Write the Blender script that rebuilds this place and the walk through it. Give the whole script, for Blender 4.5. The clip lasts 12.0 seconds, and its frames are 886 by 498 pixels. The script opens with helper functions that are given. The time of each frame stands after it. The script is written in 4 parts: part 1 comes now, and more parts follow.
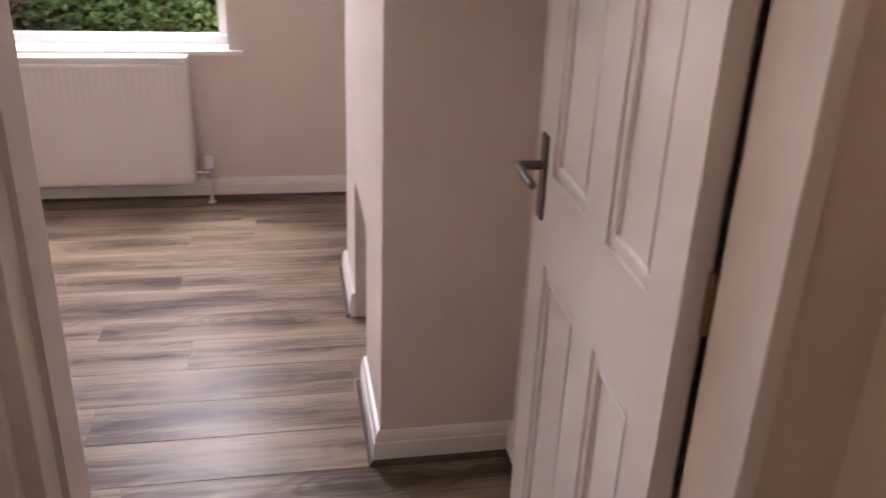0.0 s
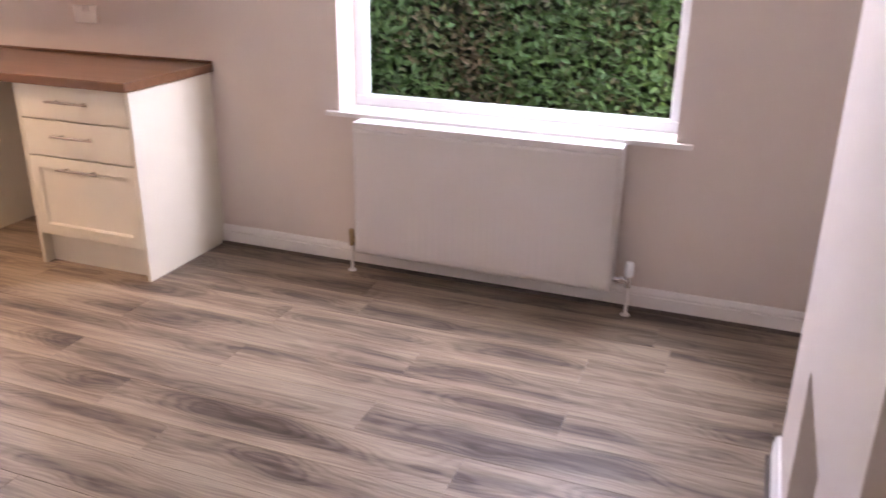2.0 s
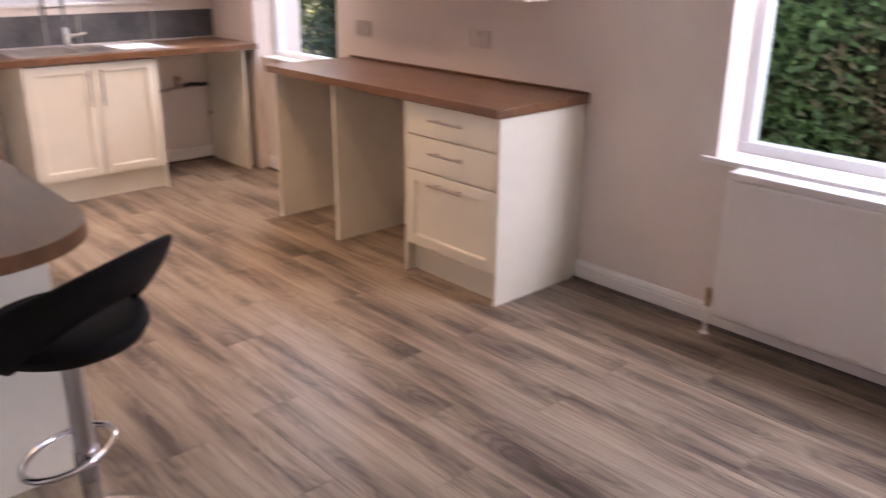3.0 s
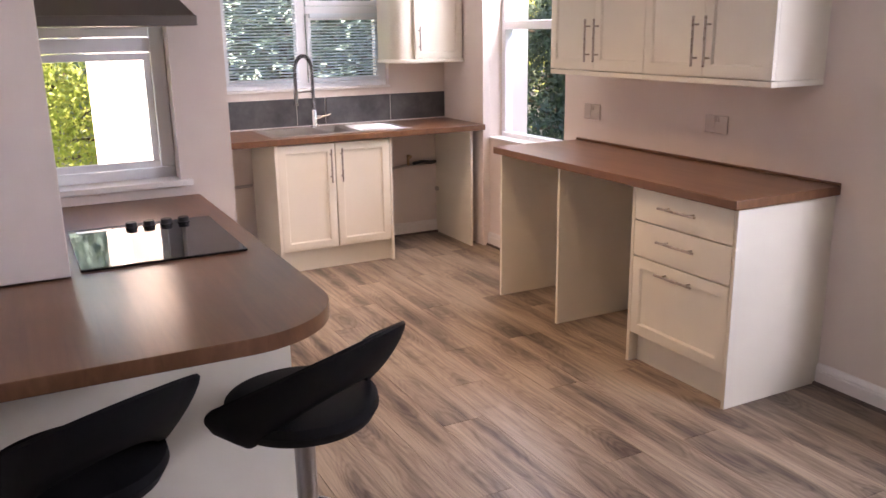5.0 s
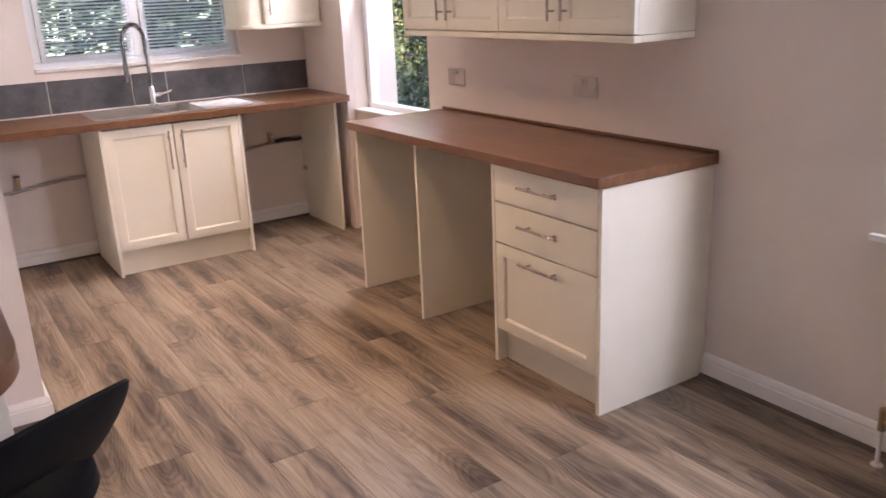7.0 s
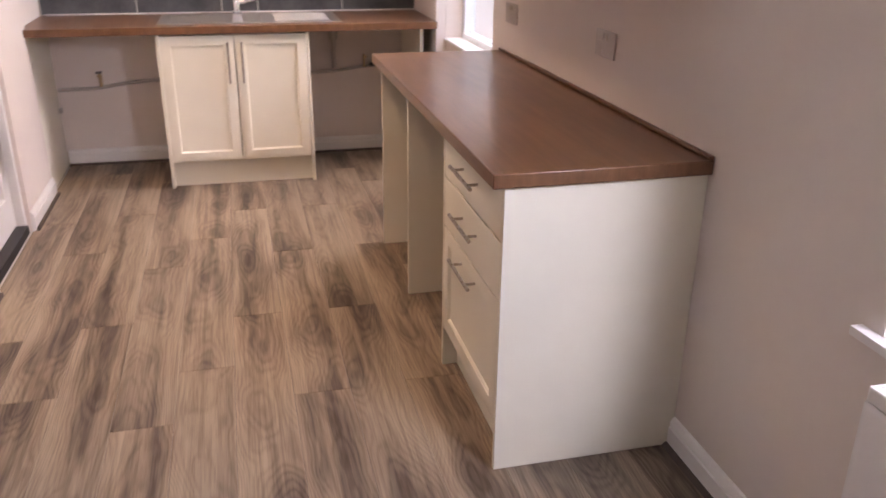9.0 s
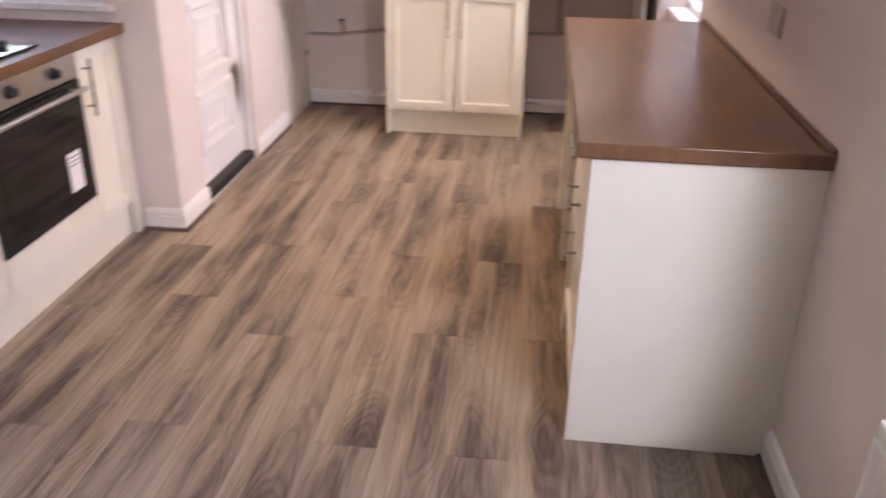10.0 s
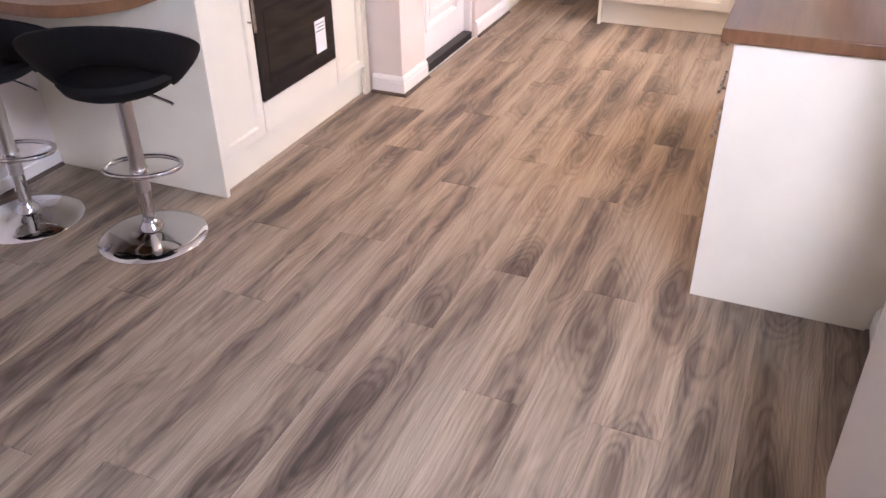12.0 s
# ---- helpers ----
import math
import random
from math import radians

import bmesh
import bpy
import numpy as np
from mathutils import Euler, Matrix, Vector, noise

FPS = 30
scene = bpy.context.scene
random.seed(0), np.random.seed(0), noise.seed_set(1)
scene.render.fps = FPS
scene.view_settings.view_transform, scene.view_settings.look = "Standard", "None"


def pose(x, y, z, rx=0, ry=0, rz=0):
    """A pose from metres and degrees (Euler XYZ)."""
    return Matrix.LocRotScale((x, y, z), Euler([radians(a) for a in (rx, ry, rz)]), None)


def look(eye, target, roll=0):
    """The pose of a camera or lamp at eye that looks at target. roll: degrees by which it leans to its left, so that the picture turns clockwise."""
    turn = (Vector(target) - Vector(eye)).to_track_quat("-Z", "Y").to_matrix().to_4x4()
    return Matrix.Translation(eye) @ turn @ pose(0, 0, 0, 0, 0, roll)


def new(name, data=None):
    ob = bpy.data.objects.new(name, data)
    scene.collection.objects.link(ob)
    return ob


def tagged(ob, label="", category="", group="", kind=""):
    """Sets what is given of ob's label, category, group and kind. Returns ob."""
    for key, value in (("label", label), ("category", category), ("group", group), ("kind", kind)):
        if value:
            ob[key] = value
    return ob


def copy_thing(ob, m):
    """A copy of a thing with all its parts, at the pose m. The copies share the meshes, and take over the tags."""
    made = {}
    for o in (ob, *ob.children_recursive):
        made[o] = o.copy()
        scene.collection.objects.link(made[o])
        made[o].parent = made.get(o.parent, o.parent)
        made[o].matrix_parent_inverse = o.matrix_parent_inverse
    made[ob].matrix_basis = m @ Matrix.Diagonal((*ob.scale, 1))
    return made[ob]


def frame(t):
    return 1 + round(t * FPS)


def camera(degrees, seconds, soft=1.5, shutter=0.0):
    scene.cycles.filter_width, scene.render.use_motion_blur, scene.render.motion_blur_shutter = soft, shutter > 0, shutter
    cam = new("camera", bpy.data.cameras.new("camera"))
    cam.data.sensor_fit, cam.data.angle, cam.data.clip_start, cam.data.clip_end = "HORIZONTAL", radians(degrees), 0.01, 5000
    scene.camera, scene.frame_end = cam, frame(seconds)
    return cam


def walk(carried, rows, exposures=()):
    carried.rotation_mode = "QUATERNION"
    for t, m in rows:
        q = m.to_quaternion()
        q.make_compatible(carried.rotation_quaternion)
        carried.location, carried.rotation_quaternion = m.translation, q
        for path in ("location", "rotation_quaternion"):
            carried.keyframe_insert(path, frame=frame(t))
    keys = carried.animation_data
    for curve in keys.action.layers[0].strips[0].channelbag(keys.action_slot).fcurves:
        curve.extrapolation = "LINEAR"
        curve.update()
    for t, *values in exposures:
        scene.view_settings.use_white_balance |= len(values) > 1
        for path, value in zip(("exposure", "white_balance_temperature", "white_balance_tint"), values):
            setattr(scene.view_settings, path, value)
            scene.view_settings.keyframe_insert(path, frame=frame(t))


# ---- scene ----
cam = camera(56.5, 12.0, shutter=0.4)

PATH = [
    (0, (2.464, -4.119, 1.474), (2.819, -2.319, 0.679), 2.3),
    (0.5, (2.493, -3.94, 1.47), (2.589, -2.134, 0.616), 3.2),
    (1, (2.456, -3.716, 1.492), (2.315, -1.919, 0.627), 1.5),
    (1.5, (2.458, -3.503, 1.489), (2.043, -1.718, 0.688), 0.2),
    (2, (2.469, -3.33, 1.519), (1.807, -1.587, 0.796), 0.7),
    (2.5, (2.392, -3.191, 1.496), (1.39, -1.61, 0.791), 0.6),
    (3, (2.391, -3.082, 1.532), (0.994, -1.806, 0.847), 0.5),
    (3.5, (2.31, -3.094, 1.541), (0.673, -2.113, 0.943), 0.1),
    (3.7, (2.249, -3.139, 1.553), (0.559, -2.235, 0.981), -0.1),
    (5.3, (2.318, -3.064, 1.579), (0.605, -2.16, 1.081), -0.9),
    (5.5, (2.327, -3.037, 1.575), (0.692, -2.005, 1.061), -0.6),
    (6, (2.335, -2.926, 1.573), (0.832, -1.733, 1.01), -0.7),
    (6.3, (2.276, -2.856, 1.548), (0.782, -1.659, 0.97), -0.9),
    (6.5, (2.203, -2.761, 1.55), (0.687, -1.598, 0.956), -1.6),
    (6.7, (2.109, -2.667, 1.541), (0.559, -1.552, 0.946), -2.2),
    (8.3, (1.845, -1.659, 1.515), (0.088, -0.983, 0.841), -0.8),
    (8.5, (1.833, -1.533, 1.521), (0.072, -0.88, 0.833), -0.5),
    (9, (1.886, -1.21, 1.521), (0.095, -0.758, 0.755), 0.7),
    (9.5, (1.88, -0.944, 1.5), (0.067, -0.763, 0.674), 1.3),
    (10, (1.982, -0.727, 1.523), (0.181, -0.922, 0.675), 1.1),
    (10.5, (2.161, -0.594, 1.533), (0.494, -1.197, 0.608), 0.5),
    (11, (2.228, -0.555, 1.521), (0.618, -1.231, 0.545), -1.8),
    (11.5, (2.338, -0.472, 1.561), (0.763, -1.133, 0.521), -1.1),
    (12, (2.428, -0.428, 1.618), (0.872, -1.104, 0.558), -0.7),
]
walk(cam, [(t, look(eye, target, roll)) for t, eye, target, roll in PATH], exposures=[(0.0, 3.28, 8300, 35), (0.5, 3.12, 8000, 37), (1.0, 3.1, 7600, 38), (2.0, 3.36, 7400, 37), (3.0, 2.9, 7300, 36), (6.5, 2.88, 7200, 34), (9.5, 2.76, 7300, 34), (10.5, 3.0, 6900, 33), (12.0, 3.28, 6900, 34)])

# unseen hall lamp, added to brighten the door and its lining
HALL_FILL = (1.78, -3.75, 0.085)
# unseen kitchen downlights, assumed from the warm pool on the floor
ADDED_DOWNLIGHTS = ((-0.92, -1.30), (-2.25, -1.25))
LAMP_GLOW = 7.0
HALL_GLOW = 4.5

# ---------------------------------------------------------------- light
world = bpy.data.worlds.new("sky")
scene.world = world
world.use_nodes = True
wt = world.node_tree
sky = wt.nodes.new("ShaderNodeTexSky")
sky.sky_type = "NISHITA"
sky.sun_disc = False
sky.sun_elevation = radians(33)
sky.sun_rotation = radians(152)
wt.links.new(sky.outputs[0], wt.nodes["Background"].inputs[0])
wt.nodes["Background"].inputs[1].default_value = 0.15

sun = new("sun", bpy.data.lights.new("sun", "SUN"))
sun.data.energy, sun.data.angle, sun.data.color = 4.5, radians(0.6), (1.0, 0.93, 0.82)
sun.matrix_world = look((0, 0, 8), (-0.394, 0.741, 7.455))

# area lamp added in the dining window's upper part, standing in for sky light
skylight = new("window_sky_fill", bpy.data.lights.new("window_sky_fill", "AREA"))
skylight.data.shape, skylight.data.size, skylight.data.size_y = "RECTANGLE", 0.46, 0.46
skylight.data.energy, skylight.data.color = 4.9, (0.70, 0.83, 1.0)
skylight.data.spread = radians(165)
skylight.matrix_world = look((1.93, 0.30, 1.92), (0.8, -1.1, 0.7))

# second added lamp: stands in for sky light through the side window's top light
side_skylight = new("window_sky_fill", bpy.data.lights.new("window_sky_fill", "AREA"))
side_skylight.data.shape, side_skylight.data.size, side_skylight.data.size_y = "RECTANGLE", 0.80, 0.28
side_skylight.data.energy, side_skylight.data.color = 3.4, (0.80, 0.90, 1.0)
side_skylight.data.spread = radians(170)
side_skylight.matrix_world = look((-2.44, 0.29, 2.03), (-2.30, -1.0, 0.9))

# ---------------------------------------------------------------- materials


def material(name, build, rough=0.5, metal=0.0, spec=0.5):
    m = bpy.data.materials.new(name)
    m.use_nodes = True
    t = m.node_tree
    b = t.nodes["Principled BSDF"]
    b.inputs["Roughness"].default_value = rough
    b.inputs["Metallic"].default_value = metal
    b.inputs["Specular IOR Level"].default_value = spec
    build(t, b)
    return m


def node(t, kind, **values):
    n = t.nodes.new(kind)
    for k, v in values.items():
        n.inputs[k.replace("_", " ")].default_value = v
    return n


def coords(t, space="Object", scale=(1, 1, 1), shuffle=False):
    c = t.nodes.new("ShaderNodeTexCoord")
    m = t.nodes.new("ShaderNodeMapping")
    m.inputs["Scale"].default_value = scale
    t.links.new(c.outputs[space], m.inputs[0])
    if shuffle:
        info = t.nodes.new("ShaderNodeObjectInfo")
        mul = t.nodes.new("ShaderNodeVectorMath")
        mul.operation = "SCALE"
        mul.inputs["Scale"].default_value = 37.0
        comb = t.nodes.new("ShaderNodeCombineXYZ")
        for i in range(3):
            t.links.new(info.outputs["Random"], comb.inputs[i])
        t.links.new(comb.outputs[0], mul.inputs[0])
        t.links.new(mul.outputs[0], m.inputs["Location"])
    return m


def ramp(t, source, stops):
    r = t.nodes.new("ShaderNodeValToRGB")
    e = r.color_ramp.elements
    while len(e) < len(stops):
        e.new(0.5)
    for el, (p, c) in zip(e, stops):
        el.position, el.color = p, (*c, 1)
    t.links.new(source, r.inputs[0])
    return r


def bump(t, b, source, strength, distance=0.002):
    n = t.nodes.new("ShaderNodeBump")
    n.inputs["Strength"].default_value, n.inputs["Distance"].default_value = strength, distance
    t.links.new(source, n.inputs["Height"])
    t.links.new(n.outputs[0], b.inputs["Normal"])


def painted(colour, grain=120.0, relief=0.15, vary=0.06, shift=1.5):
    def build(t, b):
        c = coords(t)
        big = node(t, "ShaderNodeTexNoise", Scale=shift, Detail=4.0)
        fine = node(t, "ShaderNodeTexNoise", Scale=grain, Detail=3.0)
        for n in (big, fine):
            t.links.new(c.outputs[0], n.inputs["Vector"])
        lo = tuple(v * (1 - vary) for v in colour)
        hi = tuple(min(1, v * (1 + vary)) for v in colour)
        r = ramp(t, big.outputs[0], [(0.3, lo), (0.7, hi)])
        t.links.new(r.outputs[0], b.inputs["Base Color"])
        bump(t, b, fine.outputs[0], relief, 0.001)

    return build


def metalled(colour, stretch=(1, 1, 1), grain=200.0, lo=0.2, hi=0.35):
    def build(t, b):
        b.inputs["Base Color"].default_value = (*colour, 1)
        c = coords(t, scale=stretch)
        n = node(t, "ShaderNodeTexNoise", Scale=grain, Detail=3.0)
        t.links.new(c.outputs[0], n.inputs["Vector"])
        r = t.nodes.new("ShaderNodeMapRange")
        r.inputs["To Min"].default_value, r.inputs["To Max"].default_value = lo, hi
        t.links.new(n.outputs[0], r.inputs[0])
        t.links.new(r.outputs[0], b.inputs["Roughness"])

    return build


def scaled(t, source, scale):
    m = t.nodes.new("ShaderNodeMapping")
    m.inputs["Scale"].default_value = scale
    t.links.new(source, m.inputs[0])
    return m.outputs[0]


def blend(t, a, b, amount, mode="MULTIPLY"):
    m = t.nodes.new("ShaderNodeMix")
    m.data_type, m.blend_type = "RGBA", mode
    m.inputs[0].default_value = amount
    t.links.new(a, m.inputs[6])
    t.links.new(b, m.inputs[7])
    return m.outputs[2]


def calc(t, op, a, b):
    m = t.nodes.new("ShaderNodeMath")
    m.operation = op
    for k, v in enumerate((a, b)):
        if isinstance(v, (int, float)):
            m.inputs[k].default_value = v
        else:
            t.links.new(v, m.inputs[k])
    return m.outputs[0]


def laminate(t, b):
    """Oak figure along local x: cathedral rings round a wandering heart line, dark heartwood, pores."""
    c = coords(t, shuffle=True).outputs[0]
    info = t.nodes.new("ShaderNodeObjectInfo")
    local = t.nodes.new("ShaderNodeTexCoord")
    xyz = t.nodes.new("ShaderNodeSeparateXYZ")
    t.links.new(local.outputs["Object"], xyz.inputs[0])

    def noise_at(scale, detail, rough=0.5):
        n = node(t, "ShaderNodeTexNoise", Scale=1.0, Detail=detail, Roughness=rough)
        t.links.new(scaled(t, c, scale), n.inputs["Vector"])
        return n.outputs[0]

    drift = noise_at((1.3, 0.6, 1.0), 1.0, 0.4)
    swell = noise_at((1.6, 4.0, 1.0), 2.0, 0.5)
    wobble = noise_at((5.0, 62.0, 1.0), 3.0, 0.65)
    pores = noise_at((7.0, 190.0, 1.0), 3.0, 0.6)
    streak = noise_at((1.8, 62.0, 1.0), 3.0, 0.6)
    cloud = noise_at((1.7, 19.0, 1.0), 5.0, 0.60)
    # distance from the heart line, squared, plus a slow swell along the board
    off = calc(t, "MULTIPLY", calc(t, "SUBTRACT", drift, 0.5), 0.16)
    off = calc(t, "ADD", off, calc(t, "MULTIPLY", calc(t, "SUBTRACT", info.outputs["Random"], 0.5), 0.07))
    dy = calc(t, "SUBTRACT", xyz.outputs[1], off)
    bow = calc(t, "MULTIPLY", calc(t, "MULTIPLY", dy, dy), 62.0)
    field = calc(t, "ADD", calc(t, "MULTIPLY", swell, 1.9), bow)
    field = calc(t, "ADD", field, calc(t, "MULTIPLY", wobble, 0.12))
    wave = calc(t, "SINE", calc(t, "MULTIPLY", field, 52.0), 0.0)
    lines = ramp(t, calc(t, "ADD", calc(t, "MULTIPLY", wave, 0.5), 0.5), [(0.0, (0.66, 0.63, 0.60)), (0.5, (0.97, 0.96, 0.95)), (1.0, (1.10, 1.09, 1.08))])
    heart = calc(t, "ADD", calc(t, "MULTIPLY", bow, 0.38), calc(t, "MULTIPLY", swell, 1.0))
    heart = calc(t, "ADD", heart, calc(t, "MULTIPLY", calc(t, "SUBTRACT", cloud, 0.5), 1.05))
    col = ramp(t, heart, [(0.26, (0.090, 0.070, 0.056)), (0.43, (0.174, 0.134, 0.104)), (0.58, (0.262, 0.207, 0.156)), (0.80, (0.345, 0.278, 0.209))])
    out = blend(t, col.outputs[0], lines.outputs[0], 0.5)
    near = ramp(t, heart, [(0.40, (0.74, 0.74, 0.74)), (0.70, (0.28, 0.28, 0.28))])
    t.links.new(near.outputs[0], out.node.inputs[0])
    st = ramp(t, streak, [(0.34, (0.60, 0.58, 0.57)), (0.54, (1.04, 1.03, 1.02))])
    out = blend(t, out, st.outputs[0], 0.62)
    po = ramp(t, pores, [(0.34, (0.70, 0.68, 0.66)), (0.52, (1.03, 1.03, 1.03))])
    out = blend(t, out, po.outputs[0], 0.38)
    per = ramp(t, info.outputs["Random"], [(0.0, (0.90, 0.895, 0.90)), (0.5, (1.0, 0.99, 0.98)), (1.0, (1.10, 1.075, 1.05))])
    out = blend(t, out, per.outputs[0], 1.0)
    t.links.new(out, b.inputs["Base Color"])
    rr = t.nodes.new("ShaderNodeMapRange")
    rr.inputs["To Min"].default_value, rr.inputs["To Max"].default_value = 0.29, 0.46
    t.links.new(streak, rr.inputs[0])
    t.links.new(rr.outputs[0], b.inputs["Roughness"])
    bump(t, b, pores, 0.2, 0.001)


def walnut(t, b):
    c = coords(t)
    s1 = t.nodes.new("ShaderNodeMapping")
    s1.inputs["Scale"].default_value = (2.0, 26.0, 8.0)
    t.links.new(c.outputs[0], s1.inputs[0])
    n = node(t, "ShaderNodeTexNoise", Scale=1.0, Detail=6.0, Roughness=0.65, Distortion=0.4)
    t.links.new(s1.outputs[0], n.inputs["Vector"])
    big = node(t, "ShaderNodeTexNoise", Scale=3.0, Detail=3.0)
    t.links.new(c.outputs[0], big.inputs["Vector"])
    col = ramp(t, n.outputs[0], [(0.30, (0.130, 0.060, 0.030)), (0.55, (0.185, 0.087, 0.043)), (0.75, (0.225, 0.110, 0.056))])
    tone = ramp(t, big.outputs[0], [(0.3, (0.85, 0.83, 0.8)), (0.7, (1.08, 1.06, 1.05))])
    m = t.nodes.new("ShaderNodeMix")
    m.data_type, m.blend_type = "RGBA", "MULTIPLY"
    m.inputs[0].default_value = 1.0
    t.links.new(col.outputs[0], m.inputs[6])
    t.links.new(tone.outputs[0], m.inputs[7])
    t.links.new(m.outputs[2], b.inputs["Base Color"])


def foliage(stops, rough=0.55):
    def build(t, b):
        g = t.nodes.new("ShaderNodeNewGeometry")
        c = coords(t)
        n = node(t, "ShaderNodeTexNoise", Scale=1.6, Detail=3.0)
        t.links.new(c.outputs[0], n.inputs["Vector"])
        mix = t.nodes.new("ShaderNodeMath")
        mix.operation = "MULTIPLY_ADD"
        mix.inputs[1].default_value = 0.20
        t.links.new(g.outputs["Random Per Island"], mix.inputs[0])
        sub = t.nodes.new("ShaderNodeMath")
        sub.operation = "MULTIPLY"
        sub.inputs[1].default_value = 0.90
        t.links.new(n.outputs[0], sub.inputs[0])
        t.links.new(sub.outputs[0], mix.inputs[2])
        r = ramp(t, mix.outputs[0], stops)
        t.links.new(r.outputs[0], b.inputs["Base Color"])
        b.inputs["Roughness"].default_value = rough

    return build


def tile_slate(t, b):
    c = coords(t, shuffle=True)
    n = node(t, "ShaderNodeTexNoise", Scale=7.0, Detail=8.0, Roughness=0.65)
    t.links.new(c.outputs[0], n.inputs["Vector"])
    r = ramp(t, n.outputs[0], [(0.3, (0.045, 0.045, 0.048)), (0.7, (0.12, 0.12, 0.125))])
    t.links.new(r.outputs[0], b.inputs["Base Color"])
    bump(t, b, n.outputs[0], 0.2, 0.002)


def window_glass(t, b):
    b.inputs["Transmission Weight"].default_value = 1.0
    b.inputs["IOR"].default_value = 1.02
    b.inputs["Base Color"].default_value = (0.97, 1.0, 0.99, 1)


def flat(colour):
    def build(t, b):
        b.inputs["Base Color"].default_value = (*colour, 1)

    return build


WALL = material("wall_paint_taupe", painted((0.735, 0.645, 0.582), 180, 0.12, 0.03), 0.75, spec=0.3)
CEIL = material("ceiling_paint_white", painted((0.84, 0.83, 0.81), 160, 0.1, 0.02), 0.9, spec=0.2)
GLOSS = material("white_gloss_paint", painted((0.80, 0.765, 0.73), 90, 0.05, 0.03), 0.30)
PVC = material("white_pvc", painted((0.82, 0.83, 0.84), 60, 0.02, 0.02), 0.28)
CREAM = material("cream_cabinet_foil", painted((0.79, 0.74, 0.615), 70, 0.03, 0.03, 2.5), 0.36)
CARCASS = material("cream_carcass_board", painted((0.74, 0.69, 0.57), 90, 0.03, 0.04, 2.0), 0.45)
RADIATOR = material("radiator_enamel", painted((0.76, 0.72, 0.69), 60, 0.03, 0.02), 0.34)
FLOORWOOD = material("grey_oak_laminate", laminate, 0.4, spec=0.15)
JOINT = material("dark_floor_joint", painted((0.11, 0.092, 0.08), 60, 0.1, 0.2), 0.8)
BEAD = material("dark_oak_bead", painted((0.085, 0.062, 0.047), 40, 0.1, 0.25, 9), 0.5)
WORKTOP = material("walnut_worktop", walnut, 0.29)
STEEL = material("brushed_steel", metalled((0.56, 0.54, 0.52), (1, 30, 1), 40, 0.24, 0.38), 0.3, 1.0)
PLATE = material("satin_socket_steel", metalled((0.54, 0.47, 0.43), (1, 30, 1), 40, 0.42, 0.55), 0.4, 1.0)
SINKSTEEL = material("sink_steel", metalled((0.58, 0.56, 0.54), (20, 1, 20), 40, 0.34, 0.46), 0.25, 1.0)
CHROME = material("chrome", metalled((0.72, 0.72, 0.73), (1, 1, 1), 30, 0.04, 0.09), 0.06, 1.0)
HOODSTEEL = material("dull_hood_steel", metalled((0.20, 0.18, 0.165), (1, 30, 1), 40, 0.34, 0.48), 0.4, 1.0)
NICKEL = material("satin_nickel_handle", metalled((0.42, 0.37, 0.32), (1, 1, 1), 90, 0.22, 0.34), 0.3, 1.0)
TAPSTEEL = material("dark_tap_steel", metalled((0.24, 0.24, 0.25), (1, 1, 1), 90, 0.2, 0.32), 0.25, 1.0)
AGED = material("aged_dark_metal", metalled((0.17, 0.15, 0.135), (1, 1, 1), 90, 0.34, 0.5), 0.4, 1.0)
BRASS = material("tarnished_brass", metalled((0.42, 0.30, 0.17), (1, 1, 1), 90, 0.3, 0.5), 0.4, 1.0)
LEATHER = material("black_faux_leather", painted((0.005, 0.005, 0.0055), 240, 0.4, 0.2), 0.66, spec=0.14)
BLACKGLASS = material("black_glass", flat((0.008, 0.008, 0.009)), 0.045)
OVENGLASS = material("oven_black_glass", flat((0.012, 0.012, 0.013)), 0.08)
BLACK = material("black_plastic", painted((0.02, 0.02, 0.021), 100, 0.1, 0.1), 0.45)
GREY = material("grey_pipe_plastic", painted((0.44, 0.39, 0.35), 60, 0.1, 0.1), 0.5)
LABEL = material("white_paper_label", painted((0.80, 0.79, 0.77), 60, 0.02, 0.02), 0.6)
INK = material("dark_print", flat((0.06, 0.06, 0.065)), 0.6)
TILE = material("slate_grey_tile", tile_slate, 0.38)
GROUT = material("pale_grout", painted((0.50, 0.48, 0.45), 200, 0.2, 0.08), 0.85)
GLASS = material("clear_pane", window_glass, 0.0)
def thin_slat(t, b):
    """White plastic thin enough to let some daylight through."""
    painted((0.80, 0.83, 0.85), 40, 0.02, 0.02)(t, b)
    thin = t.nodes.new("ShaderNodeBsdfTranslucent")
    thin.inputs["Color"].default_value = (0.72, 0.80, 0.84, 1)
    both = t.nodes.new("ShaderNodeMixShader")
    both.inputs[0].default_value = 0.5
    t.links.new(b.outputs[0], both.inputs[1])
    t.links.new(thin.outputs[0], both.inputs[2])
    t.links.new(both.outputs[0], t.nodes["Material Output"].inputs["Surface"])


SLAT = material("white_blind_slat", thin_slat, 0.35)
RENDER = material("white_exterior_render", painted((0.74, 0.73, 0.70), 90, 0.5, 0.05), 0.85)
ROOF = material("roof_slate_exterior", painted((0.13, 0.12, 0.12), 20, 0.5, 0.2), 0.8)
HEDGE = material("hedge_leaf", foliage([(0.30, (0.19, 0.12, 0.07)), (0.43, (0.19, 0.155, 0.075)), (0.50, (0.10, 0.18, 0.06)), (0.62, (0.14, 0.26, 0.08)), (0.78, (0.26, 0.38, 0.14))]), 0.32)
CONIFER = material("conifer_leaf", foliage([(0.2, (0.012, 0.026, 0.014)), (0.45, (0.022, 0.046, 0.024)), (0.65, (0.035, 0.062, 0.03)), (0.85, (0.06, 0.085, 0.038))]), 0.85)
